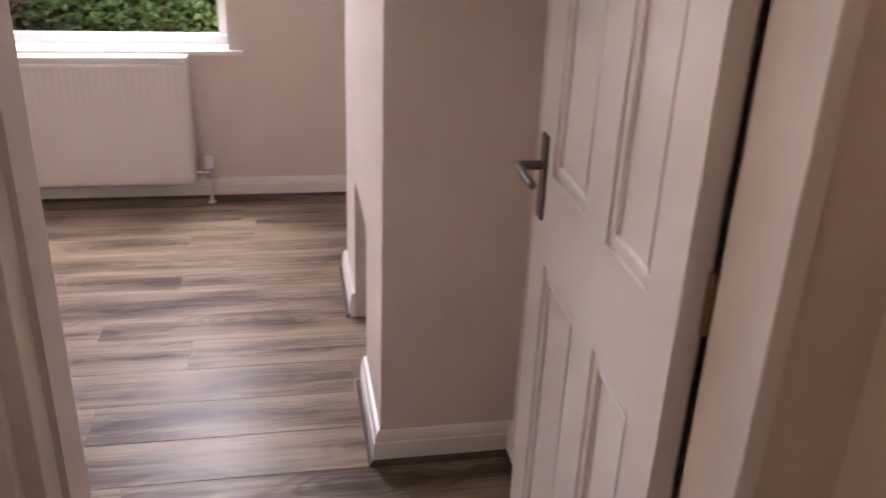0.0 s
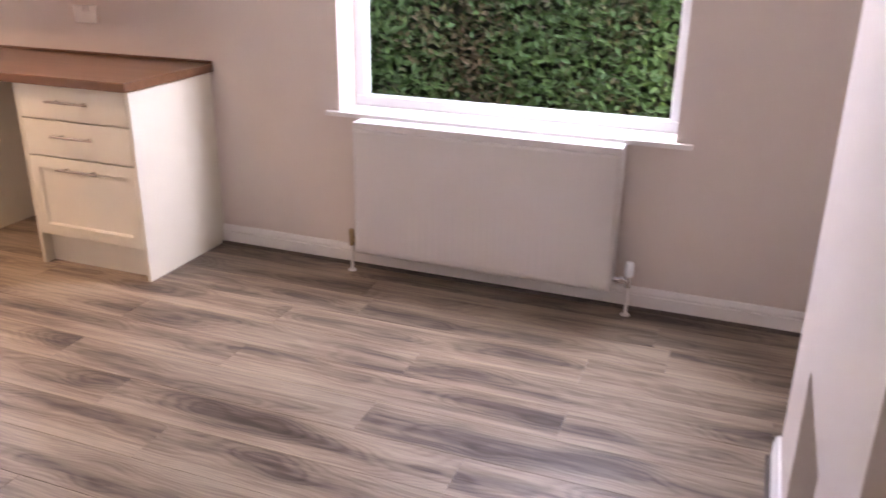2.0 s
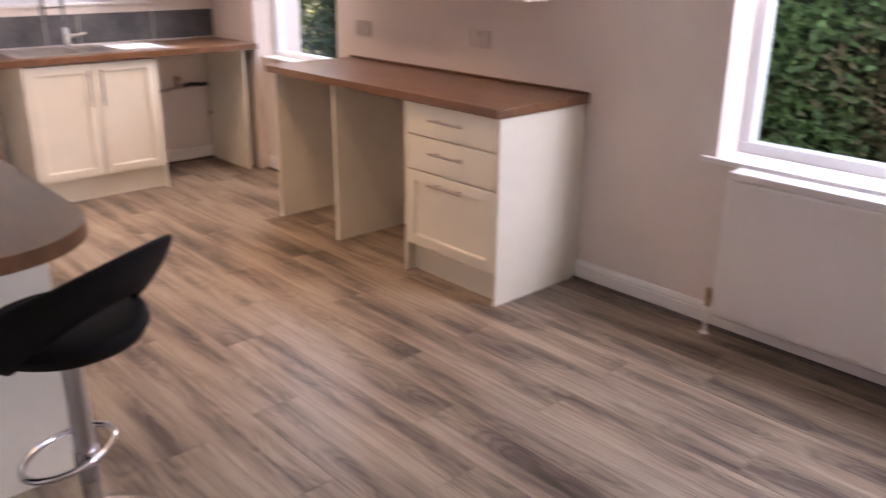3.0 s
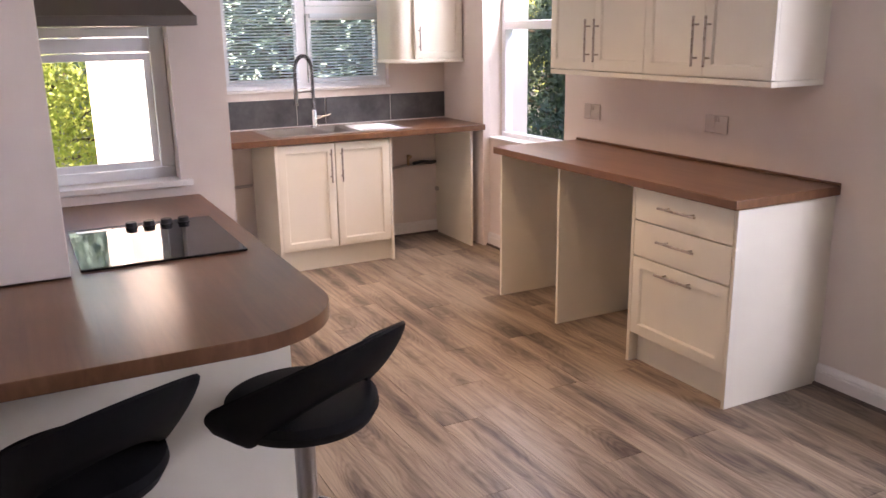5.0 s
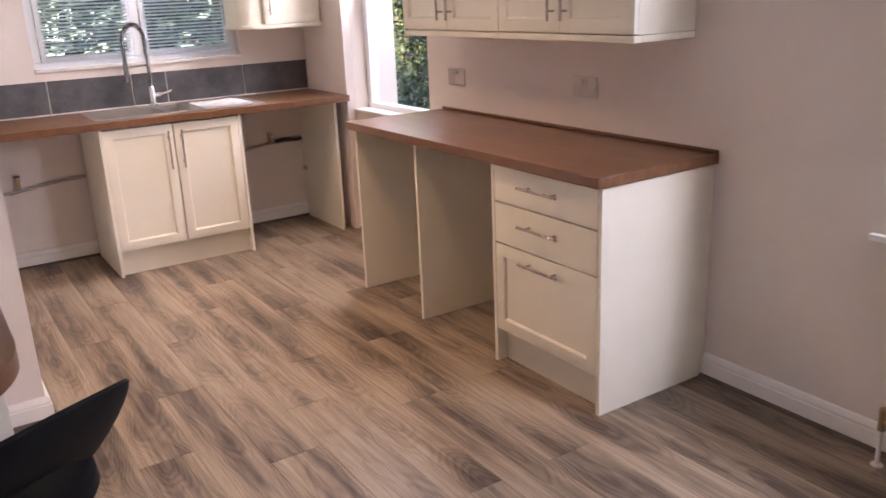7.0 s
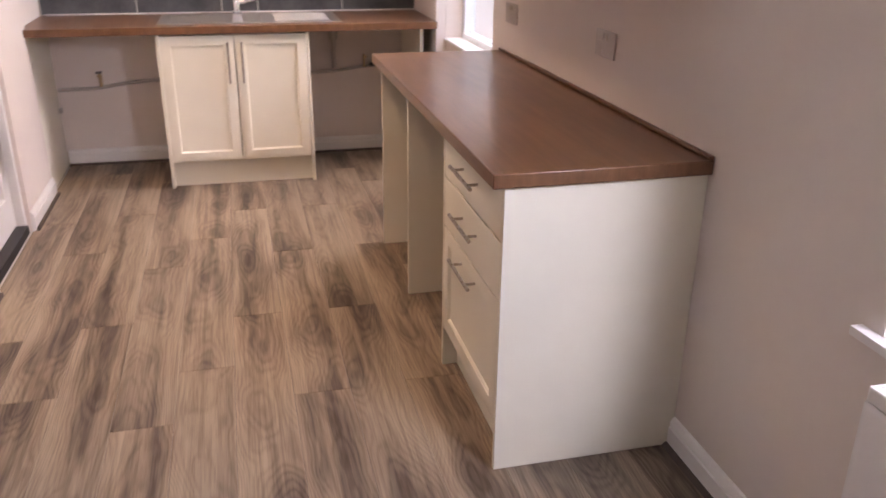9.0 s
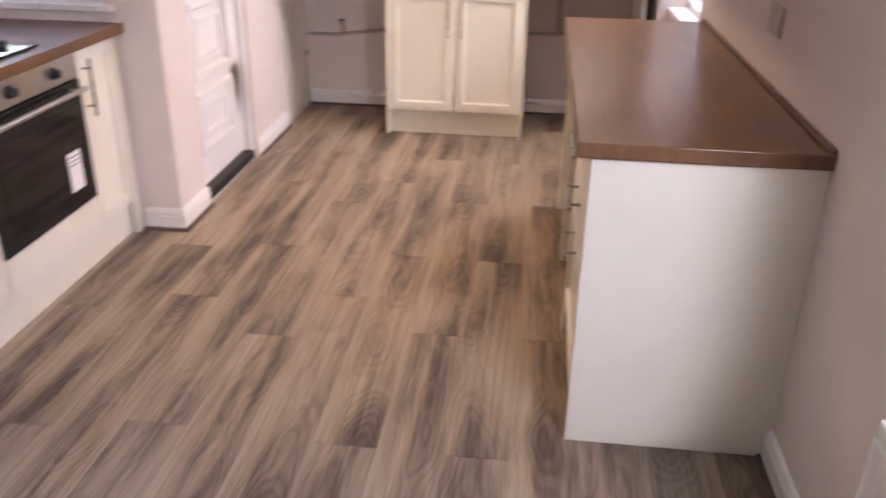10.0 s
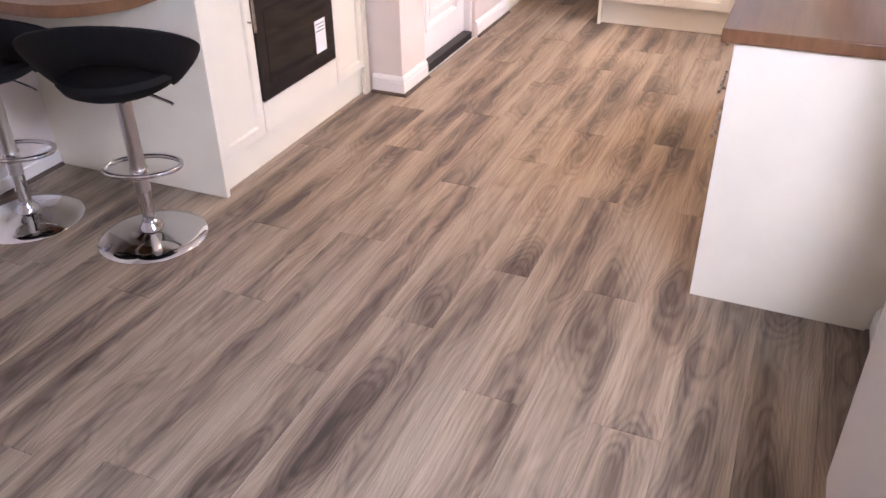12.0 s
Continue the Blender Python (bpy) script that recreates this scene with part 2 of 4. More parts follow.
# green paled and blued: haze over the sink window put into the leaf colour
HAZELEAF = material("hazed_leaf", foliage([(0.2, (0.09, 0.14, 0.12)), (0.45, (0.14, 0.22, 0.19)), (0.65, (0.19, 0.27, 0.23)), (0.85, (0.24, 0.32, 0.26))]), 0.8)
# yellow-green raised in brightness: part of the sunshine is in the leaf colour
YELLOWLEAF = material("sunny_leaf", foliage([(0.2, (0.16, 0.20, 0.04)), (0.5, (0.32, 0.38, 0.07)), (0.8, (0.55, 0.52, 0.12))]), 0.5)
BARK = material("bark", painted((0.09, 0.065, 0.045), 30, 0.8, 0.3, 8), 0.9)
# dark colour for the shade seen between the hedge's leaves
CORE = material("hedge_inner_shade", painted((0.075, 0.08, 0.045), 25, 0.8, 0.4, 9), 0.95)
LAWN = material("lawn_grass", painted((0.10, 0.17, 0.05), 70, 0.8, 0.35, 1.3), 0.9)
FENCE = material("weathered_fence", painted((0.30, 0.29, 0.27), 40, 0.5, 0.2, 6), 0.85)
LAMPGLASS, HALLGLASS = (bpy.data.materials.new(n_) for n_ in ("lamp_diffuser", "hall_fill_diffuser"))
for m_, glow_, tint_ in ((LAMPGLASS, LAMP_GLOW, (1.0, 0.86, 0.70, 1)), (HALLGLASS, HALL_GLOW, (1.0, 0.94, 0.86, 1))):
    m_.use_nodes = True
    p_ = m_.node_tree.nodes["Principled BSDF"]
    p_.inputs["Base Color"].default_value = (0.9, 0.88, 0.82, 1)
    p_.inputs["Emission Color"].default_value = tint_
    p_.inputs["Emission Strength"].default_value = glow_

# ---------------------------------------------------------------- mesh helpers


def box(bm, x0, x1, y0, y1, z0, z1, bevel=0.0, seg=2):
    made = bmesh.ops.create_cube(bm, size=1)["verts"]
    bmesh.ops.scale(bm, vec=(abs(x1 - x0), abs(y1 - y0), abs(z1 - z0)), verts=made)
    bmesh.ops.translate(bm, vec=((x0 + x1) / 2, (y0 + y1) / 2, (z0 + z1) / 2), verts=made)
    if bevel:
        edges = list({e for v in made for e in v.link_edges})
        done = bmesh.ops.bevel(bm, geom=edges, offset=bevel, segments=seg, affect="EDGES", profile=0.5)
        for f_ in {f_ for v in done["verts"] for f_ in v.link_faces}:
            f_.normal_update()
            f_.material_index = int(max(abs(c) for c in f_.normal) > 0.9995)   # 1: a flat side, kept flat
    return bm


def boxes(*dims, bevel=0.0, seg=2):
    bm = bmesh.new()
    for d in dims:
        box(bm, *d, bevel=bevel, seg=seg)
    return bm


def rod(bm, a, b, r, seg=16, r2=None):
    a, b = Vector(a), Vector(b)
    m = Matrix.Translation((a + b) / 2) @ (b - a).to_track_quat("Z", "Y").to_matrix().to_4x4()
    bmesh.ops.create_cone(bm, cap_ends=True, segments=seg, radius1=r, radius2=r if r2 is None else r2, depth=(b - a).length, matrix=m)
    return bm


def tube(bm, points, r, seg=10, closed=False):
    pts = [Vector(p) for p in points]
    n = len(pts)
    rings = []
    up = Vector((0.123, 0.456, 0.881)).normalized()
    for i, p in enumerate(pts):
        d = (pts[(i + 1) % n] - pts[i - 1]) if closed or 0 < i < n - 1 else (pts[1] - pts[0] if i == 0 else pts[-1] - pts[-2])
        d.normalize()
        u = d.cross(up).normalized()
        w = d.cross(u)
        rings.append([bm.verts.new(p + r * (u * math.cos(k * math.tau / seg) + w * math.sin(k * math.tau / seg))) for k in range(seg)])
    for i in range(n if closed else n - 1):
        a, b = rings[i], rings[(i + 1) % n]
        for k in range(seg):
            bm.faces.new((a[k], a[(k + 1) % seg], b[(k + 1) % seg], b[k]))
    if not closed:
        bm.faces.new(rings[0][::-1])
        bm.faces.new(rings[-1])
    return bm


def lathe(bm, profile, centre=(0, 0), seg=40):
    rings = []
    for r, z in profile:
        if r < 1e-5:
            rings.append([bm.verts.new((centre[0], centre[1], z))])
        else:
            rings.append([bm.verts.new((centre[0] + r * math.cos(k * math.tau / seg), centre[1] + r * math.sin(k * math.tau / seg), z)) for k in range(seg)])
    for a, b in zip(rings, rings[1:]):
        for k in range(seg):
            j = (k + 1) % seg
            if len(a) == 1:
                bm.faces.new((a[0], b[j], b[k]))
            elif len(b) == 1:
                bm.faces.new((a[k], a[j], b[0]))
            else:
                bm.faces.new((a[k], a[j], b[j], b[k]))
    return bm


def prism(bm, outline, z0, z1, bevel=0.0):
    lo = [bm.verts.new((x, y, z0)) for x, y in outline]
    hi = [bm.verts.new((x, y, z1)) for x, y in outline]
    bm.faces.new(lo[::-1])
    top = bm.faces.new(hi)
    n = len(outline)
    for i in range(n):
        bm.faces.new((lo[i], lo[(i + 1) % n], hi[(i + 1) % n], hi[i]))
    if bevel:
        rim = [e for e in bm.edges if abs(e.verts[0].co.z - e.verts[1].co.z) < 1e-6]
        bmesh.ops.bevel(bm, geom=rim, offset=bevel, segments=3, affect="EDGES", profile=0.5)
    return bm


def make_mesh(name, bm, mat, smooth=True):
    bmesh.ops.recalc_face_normals(bm, faces=bm.faces)
    me = bpy.data.meshes.new(name)
    rounded = [f_.material_index == 0 for f_ in bm.faces]
    for f_ in bm.faces:
        f_.material_index = 0
    bm.to_mesh(me)
    bm.free()
    me.materials.append(mat)
    if smooth:
        me.set_sharp_from_angle(angle=radians(38))
        me.polygons.foreach_set("use_smooth", rounded)
    return me


ORIGIN = {}


def thing(name, base, label, category, group=""):
    ob = new(name)
    ob.empty_display_size = 0.05
    ob.location = base
    ORIGIN[ob.name] = Vector(base)
    return tagged(ob, label, category, group)


def part(name, bm, mat, parent, label=""):
    """One mesh object under a thing or a part; the mesh is given in world metres."""
    off = ORIGIN[parent.name]
    bmesh.ops.translate(bm, vec=-off, verts=bm.verts)
    ob = new(name, make_mesh(name, bm, mat))
    ob.parent = parent
    ORIGIN[ob.name] = off
    return tagged(ob, label) if label else ob


def structure(name, bm, mat, label, category, smooth=False):
    bmesh.ops.remove_doubles(bm, verts=bm.verts, dist=1e-5)
    ob = new(name, make_mesh(name, bm, mat, smooth))
    ORIGIN[ob.name] = Vector((0, 0, 0))
    return tagged(ob, label, category, kind="structure")


def wall_x(x0, x1, y0, y1, top, holes=()):
    """Boxes of a wall that runs along x, with holes (x0, x1, z0, z1)."""
    out, at = [], x0
    for a, b, lo, hi in sorted(holes):
        out.append((at, a, y0, y1, 0, top))
        if lo > 0:
            out.append((a, b, y0, y1, 0, lo))
        if hi < top:
            out.append((a, b, y0, y1, hi, top))
        at = b
    out.append((at, x1, y0, y1, 0, top))
    return boxes(*out)


def wall_y(y0, y1, x0, x1, top, holes=()):
    out, at = [], y0
    for a, b, lo, hi in sorted(holes):
        out.append((x0, x1, at, a, 0, top))
        if lo > 0:
            out.append((x0, x1, a, b, 0, lo))
        if hi < top:
            out.append((x0, x1, a, b, hi, top))
        at = b
    out.append((x0, x1, at, y1, 0, top))
    return boxes(*out)


# ---------------------------------------------------------------- setting
TOP = 2.40
XW, XE, YS = -3.50, 3.06, -3.34          # sink wall, alcove wall, doorway wall
XB, YB0, YB1 = 2.68, -2.23, -0.98       # chimney breast
XP, YK = -1.285, -2.262                  # wall behind the hob, wall with the garden door
W1 = (0.69, 2.19, 0.735, 2.22)
W2 = (-2.90, -1.985, 0.80, 2.22)
W3 = (-1.80, -0.53, 1.165, 2.10)
W4 = (-3.22, -2.485, 0.965, 2.10)
DOORWAY = (2.208, 2.957, 0.0, 2.03)
BACKDOOR = (-2.335, -1.575, 0.0, 2.04)

structure("wall_north", wall_x(XW - 0.3, XE + 0.2, 0.0, 0.32, TOP, [W1, W2]), WALL, "taupe painted plaster wall with two white windows", "wall")
structure("wall_west", wall_y(-2.60, 0.0, XW - 0.3, XW, TOP, [W3]), WALL, "taupe painted plaster wall above the sink run", "wall")
structure("wall_kitchen_south", boxes((XW, -2.925, -2.60, -2.292, 0, TOP), (-2.925, BACKDOOR[0], -2.60, YK, 0, TOP), (BACKDOOR[0], BACKDOOR[1], -2.60, YK, BACKDOOR[3], TOP)), WALL, "taupe painted plaster wall beside the garden door", "wall")
structure("wall_hob", boxes((BACKDOOR[1], XP, W4[1], YK, 0, TOP), (BACKDOOR[1], XP, W4[0], W4[1], 0, W4[2]), (BACKDOOR[1], XP, W4[0], W4[1], W4[3], TOP), (BACKDOOR[1], XP, YS, W4[0], 0, TOP)), WALL, "taupe painted plaster wall with a white window behind the hob", "wall")
structure("wall_south", wall_x(BACKDOOR[1], XE + 0.2, YS - 0.12, YS, TOP, [DOORWAY]), WALL, "taupe painted plaster wall with the hall doorway", "wall")
structure("wall_pier", boxes((-0.44, -0.178, YS, -3.0, 0.914, TOP), bevel=0.004), WALL, "taupe plaster pier standing on the breakfast bar", "wall")
structure("wall_east", boxes((XE, XE + 0.2, YS, 0.0, 0, TOP)), WALL, "taupe painted alcove wall", "wall")
structure("wall_boxing", boxes((XW, W2[0], -0.06, 0.0, 0, TOP), bevel=0.003), WALL, "taupe plastered boxing in the corner beside the sink", "wall")
breast = wall_y(YB0, YB1, XB, XB + 0.05, TOP, [(-1.83, -1.38, 0, 0.54)])
for d in ((XB + 0.05, XE, YB0, -1.83, 0, TOP), (XB + 0.05, XE, -1.38, YB1, 0, TOP), (XB + 0.05, XE, -1.83, -1.38, 0.54, TOP)):
    box(breast, *d)
structure("chimney_breast", breast, WALL, "pale painted chimney breast with a small square opening", "wall")
structure("ceiling", boxes((XW - 0.3, XE + 0.2, -2.60, 0.32, TOP, TOP + 0.15), (BACKDOOR[1], XE + 0.2, YS - 0.12, -2.60, TOP, TOP + 0.15), (1.40, XE + 0.2, -5.4, YS - 0.12, TOP, TOP + 0.15)), CEIL, "white painted plaster ceiling", "ceiling")
structure("roof", boxes((XW - 0.45, XE + 0.35, -2.70, 0.50, TOP + 0.154, TOP + 0.45), (BACKDOOR[1] - 0.1, XE + 0.35, YS - 0.22, -2.70, TOP + 0.154, TOP + 0.45), (1.30, XE + 0.35, -5.5, YS - 0.22, TOP + 0.154, TOP + 0.45)), ROOF, "dark roof edge over the walls", "roof")
hall = boxes((1.40, 1.52, -5.4, YS - 0.12, 0, TOP), (XE, XE + 0.2, -5.4, YS - 0.12, 0, TOP), (1.52, XE, -5.4, -5.28, 0, TOP))
structure("wall_hall", hall, WALL, "taupe painted hall walls outside the doorway", "wall")


def skirt(name, runs, label="white moulded skirting board"):
    """Moulded board along wall lines; each run: start, end, and the side that faces the room."""
    prof = [(0.000, 0.000), (0.019, 0.000), (0.019, 0.066), (0.0135, 0.069), (0.0135, 0.074), (0.0165, 0.077), (0.0145, 0.086), (0.008, 0.097), (0.000, 0.100)]
    bm, bead = bmesh.new(), bmesh.new()
    quarter = [(0.019, 0.0)] + [(0.019 + 0.014 * math.cos(a), 0.014 * math.sin(a)) for a in (0, 0.5, 1.0, math.pi / 2)]
    for (ax, ay), (bx_, by_), (nx, ny), ea, eb in runs:
        d = Vector((bx_ - ax, by_ - ay)).normalized()
        for target, shape in ((bm, prof), (bead, quarter)):
            ra = [target.verts.new((ax + nx * o - d.x * o * ea, ay + ny * o - d.y * o * ea, z)) for o, z in shape]
            rb = [target.verts.new((bx_ + nx * o + d.x * o * eb, by_ + ny * o + d.y * o * eb, z)) for o, z in shape]
            n = len(shape)
            target.faces.new(ra)
            target.faces.new(rb[::-1])
            for i in range(n):
                j = (i + 1) % n
                target.faces.new((ra[i], rb[i], rb[j], ra[j]))
    ob = structure(name, bm, GLOSS, label, "skirting", True)
    part("floor_bead", bead, BEAD, ob, "dark wood edging bead")
    return ob


E0 = 0.001
skirt("baseboard_north", [((0.004, -E0), (XE, -E0), (0, -1), 0, -1)])
skirt("baseboard_window", [((W2[0], -E0), (-1.822, -E0), (0, -1), 0, 0)])
skirt("baseboard_sink", [((XW + E0, -2.262), (XW + E0, -1.62), (1, 0), 0, 0), ((XW + E0, -0.79), (XW + E0, -0.15), (1, 0), 0, 0)])
skirt("baseboard_breast", [((XB - E0, YB0), (XB - E0, -1.83), (-1, 0), 1, 0), ((XB - E0, -1.38), (XB - E0, YB1), (-1, 0), 0, 1), ((XE, YB0 - E0), (XB, YB0 - E0), (0, -1), -1, 1), ((XB, YB1 + E0), (XE, YB1 + E0), (0, 1), 1, -1)])
skirt("baseboard_alcove", [((XE - E0, YB1), (XE - E0, 0.0), (-1, 0), -1, -1), ((XE - E0, YS), (XE - E0, YB0), (-1, 0), -1, -1)])
skirt("baseboard_pillar", [((XP + E0, -2.43), (XP + E0, YK), (1, 0), 0, 1), ((XP, YK + E0), (BACKDOOR[1], YK + E0), (0, 1), 1, 0)])
skirt("baseboard_nib", [((BACKDOOR[0], YK + E0), (-2.92, YK + E0), (0, 1), 0, 0)])
skirt("baseboard_south", [((0.035, YS + E0), (2.15, YS + E0), (0, 1), 0, 0)])

# ---------------------------------------------------------------- windows


def frame_bars(bm, a0, a1, z0, z1, d0, d1, w, along="x", bevel=0.006):
    """A rectangular frame in the plane of a wall; a: along the wall, d: through it."""
    for b in ((a0, a1, z0, z0 + w), (a0, a1, z1 - w, z1), (a0, a0 + w, z0 + w, z1 - w), (a1 - w, a1, z0 + w, z1 - w)):
        if along == "x":
            box(bm, b[0], b[1], d0, d1, b[2], b[3], bevel)
        else:
            box(bm, d0, d1, b[0], b[1], b[2], b[3], bevel)
    return bm


def pane(a0, a1, z0, z1, d, along="x"):
    return boxes((a0, a1, d - 0.004, d + 0.004, z0, z1)) if along == "x" else boxes((d - 0.004, d + 0.004, a0, a1, z0, z1))


def window(name, hole, d0, d1, along, splits, label, board, frame_w=0.05):
    a0, a1, z0, z1 = hole
    win = thing(name, ((a0 + a1) / 2, d0, z0) if along == "x" else (d0, (a0 + a1) / 2, z0), label, "window")
    win["kind"] = "structure"
    bm = frame_bars(bmesh.new(), a0, a1, z0, z1, d0, d1, frame_w, along)
    for kind, v in splits:
        if kind == "transom":
            d = (a0 + frame_w, a1 - frame_w, v - 0.03, v + 0.03)
        else:
            d = (v - 0.03, v + 0.03, z0 + frame_w, z1 - frame_w)
        lift = 0.002 if kind == "transom" else 0.0
        if along == "x":
            box(bm, d[0], d[1], d0 - lift, d1 + lift, d[2], d[3], 0.006)
        else:
            box(bm, d0 - lift, d1 + lift, d[0], d[1], d[2], d[3], 0.006)
    part("window_frame", bm, PVC, win, "white plastic window frame")
    cols, rows = [a0 + frame_w], [z0 + frame_w]
    for kind, v in splits:
        if kind == "transom":
            rows += [v - 0.03, v + 0.03]
        else:
            cols += [v - 0.03, v + 0.03]
    cols.append(a1 - frame_w)
    rows.append(z1 - frame_w)
    mid = (d0 + d1) / 2
    for i in range(0, len(cols), 2):
        for j in range(0, len(rows), 2):
            g = part("pane", pane(cols[i], cols[i + 1], rows[j], rows[j + 1], mid, along), GLASS, win)
            g.visible_shadow = False
    if board:
        part("window_sill", board, GLOSS, win, "white gloss window board")
    return win


window("window_1", W1, 0.165, 0.235, "x", [], "large white plastic window facing a clipped hedge", boxes((0.63, 2.255, -0.03, -0.001, 0.719, 0.739), (W1[0] + 0.002, W1[1] - 0.002, -0.001, 0.163, 0.7355, 0.7395), bevel=0.0015))
window("window_2", W2, 0.095, 0.165, "x", [("transom", 1.60)], "white plastic side window with a top light", boxes((W2[0] + 0.002, W2[1] - 0.002, -0.012, 0.093, 0.8005, 0.815), bevel=0.003))
window("window_3", W3, XW - 0.12, XW - 0.05, "y", [("mullion", -1.175)], "white plastic window above the sink", boxes((XW - 0.049, XW + 0.025, W3[0] + 0.002, W3[1] - 0.002, 1.1655, 1.182), bevel=0.003))
window("window_4", W4, XP - 0.17, XP - 0.10, "y", [("transom", 1.535)], "white plastic window behind the hob", boxes((XP - 0.099, XP - 0.001, W4[0] + 0.002, W4[1] - 0.002, 0.9655, 0.98), (XP, XP + 0.035, W4[0] - 0.04, W4[1] + 0.045, 0.955, 0.98), bevel=0.003), 0.06)

# casement sashes of the sink window: one tall, one under a top light
for y0, y1, z1, lab in ((W3[0] + 0.052, -1.207, 2.048, "tall white plastic casement sash of the sink window"), (-1.143, W3[1] - 0.052, 1.688, "white plastic casement sash below a top light")):
    sash = thing("window_sash", (XW - 0.045, (y0 + y1) / 2, 1.217), lab, "window sash", "sashes of the sink window")
    part("sash_frame", frame_bars(bmesh.new(), y0, y1, 1.217, z1, XW - 0.049, XW - 0.035, 0.035, "y", 0.004), PVC, sash)
top_light = thing("window_sash", (XW - 0.045, -0.86, 1.69), "white plastic top-light sash of the sink window", "window sash", "sashes of the sink window")
part("transom", boxes((XW - 0.122, XW - 0.0485, -1.145, W3[1] - 0.05, 1.69, 1.75), bevel=0.005), PVC, top_light)
part("sash_frame", frame_bars(bmesh.new(), -1.143, W3[1] - 0.052, 1.752, 2.048, XW - 0.048, XW - 0.035, 0.035, "y", 0.004), PVC, top_light)

for z0, z1, w_, lab in ((1.027, 1.503, 0.030, "white plastic casement sash of the hob window"), (1.567, 2.038, 0.045, "white plastic top-light sash of the hob window")):
    sash = thing("window_sash", (XP - 0.095, (W4[0] + W4[1]) / 2, z0), lab, "window sash", "sashes of the hob window")
    part("sash_frame", frame_bars(bmesh.new(), W4[0] + 0.062, W4[1] - 0.062, z0, z1, XP - 0.0995, XP - 0.086, w_, "y", 0.004), PVC, sash)

# venetian blinds in the sink window
for y0, y1, zt in ((W3[0] + 0.075, -1.225, 2.06), (-1.125, W3[1] - 0.075, 1.695)):
    c = (y0 + y1) / 2
    blind = thing("venetian_blind", (XW - 0.022, c, zt), "white slatted venetian blind lowered over the window", "blind", "blinds of the sink window")
    part("headrail", boxes((XW - 0.034, XW - 0.008, y0, y1, zt - 0.025, zt + 0.005), bevel=0.003), SLAT, blind)
    part("bottom_rail", boxes((XW - 0.030, XW - 0.012, y0, y1, 1.226, 1.238), bevel=0.003), SLAT, blind)
    slat_mesh = make_mesh("slat", boxes((-0.011, 0.011, y0 - c, y1 - c, -0.0005, 0.0005)), SLAT, False)
    for k in range(int((zt - 0.035 - 1.252) / 0.021)):
        slat = new("slat", slat_mesh)
        slat.parent = blind
        slat.location = (0, 0, 1.252 + k * 0.021 - zt)
        slat.rotation_euler = (0, radians(-26), 0)
    for f_ in (0.14, 0.86):
        yc = y0 + (y1 - y0) * f_
        part("ladder_cord", rod(bmesh.new(), (XW - 0.022, yc, 1.236), (XW - 0.022, yc, zt - 0.02), 0.0012, 6), SLAT, blind)

# ---------------------------------------------------------------- doors
lining = boxes((2.208, 2.233, YS - 0.125, YS + 0.003, 0, 2.03), (2.932, 2.957, YS - 0.125, YS - 0.014, 0, 2.03), (2.233, 2.932, YS - 0.125, YS + 0.003, 2.005, 2.03), bevel=0.002)
for d in ((2.233, 2.240, YS - 0.085, YS - 0.045, 0, 1.998), (2.240, 2.932, YS - 0.085, YS - 0.045, 1.998, 2.005)):
    box(lining, *d)
for y0, y1 in ((YS + 0.001, YS + 0.016), (YS - 0.137, YS - 0.121)):
    for d in ((2.152, 2.214, y0, y1, 0, 2.085), (2.951, 3.013, y0, y1, 0, 2.085), (2.214, 2.951, y0, y1, 2.024, 2.085)):
        if d[0] < 2.9 or y0 > YS:
            box(lining, *d, bevel=0.003)
structure("door_frame_1", lining, GLOSS, "white painted hall door lining and architrave", "door frame", True)


def panelled_door(name, base, w, h, panels, mat, label, thick=0.036, mould=0.026):
    """A leaf in local x (width), y (thickness), z; panels as (x0, x1, z0, z1)."""
    d = new(name)
    tagged(d, label, "door")
    d["kind"] = "structure"
    ORIGIN[d.name] = Vector((0, 0, 0))
    xs = sorted({0, w, *[p[0] for p in panels], *[p[1] for p in panels]})
    zs = sorted({0, h, *[p[2] for p in panels], *[p[3] for p in panels]})
    bm = bmesh.new()
    for i in range(len(xs) - 1):
        for j in range(len(zs) - 1):
            cx, cz = (xs[i] + xs[i + 1]) / 2, (zs[j] + zs[j + 1]) / 2
            if not any(p[0] < cx < p[1] and p[2] < cz < p[3] for p in panels):
                box(bm, xs[i], xs[i + 1], 0, thick, zs[j], zs[j + 1])
    bmesh.ops.remove_doubles(bm, verts=bm.verts, dist=1e-5)
    part("leaf", bm, mat, d)
    for x0, x1, z0, z1 in panels:
        bm = boxes((x0, x1, thick * 0.32, thick * 0.68, z0, z1))
        for side in (0, 1):
            ya, yb = (0.004, thick * 0.32) if side == 0 else (thick * 0.68, thick - 0.004)
            for b in ((x0, x1, z0, z0 + mould), (x0, x1, z1 - mould, z1), (x0, x0 + mould, z0, z1), (x1 - mould, x1, z0, z1)):
                box(bm, b[0], b[1], ya, yb, b[2], b[3], 0.007, 3)
        part("door_panel", bm, mat, d)
    return d


hall_door = panelled_door("door_1", (0, 0, 0), 0.678, 1.985, [(0.085, 0.265, 0.20, 0.825), (0.365, 0.575, 0.20, 0.825), (0.085, 0.265, 1.00, 1.87), (0.365, 0.575, 1.00, 1.87)], GLOSS, "white painted four-panel hall door standing open", 0.032)
hp = part("handle_plate", boxes((0.610, 0.650, 0.032, 0.038, 0.90, 1.065), bevel=0.0025), AGED, hall_door, "tarnished dark metal lever plate")
lever = rod(bmesh.new(), (0.630, 0.032, 1.005), (0.630, 0.080, 1.005), 0.009)
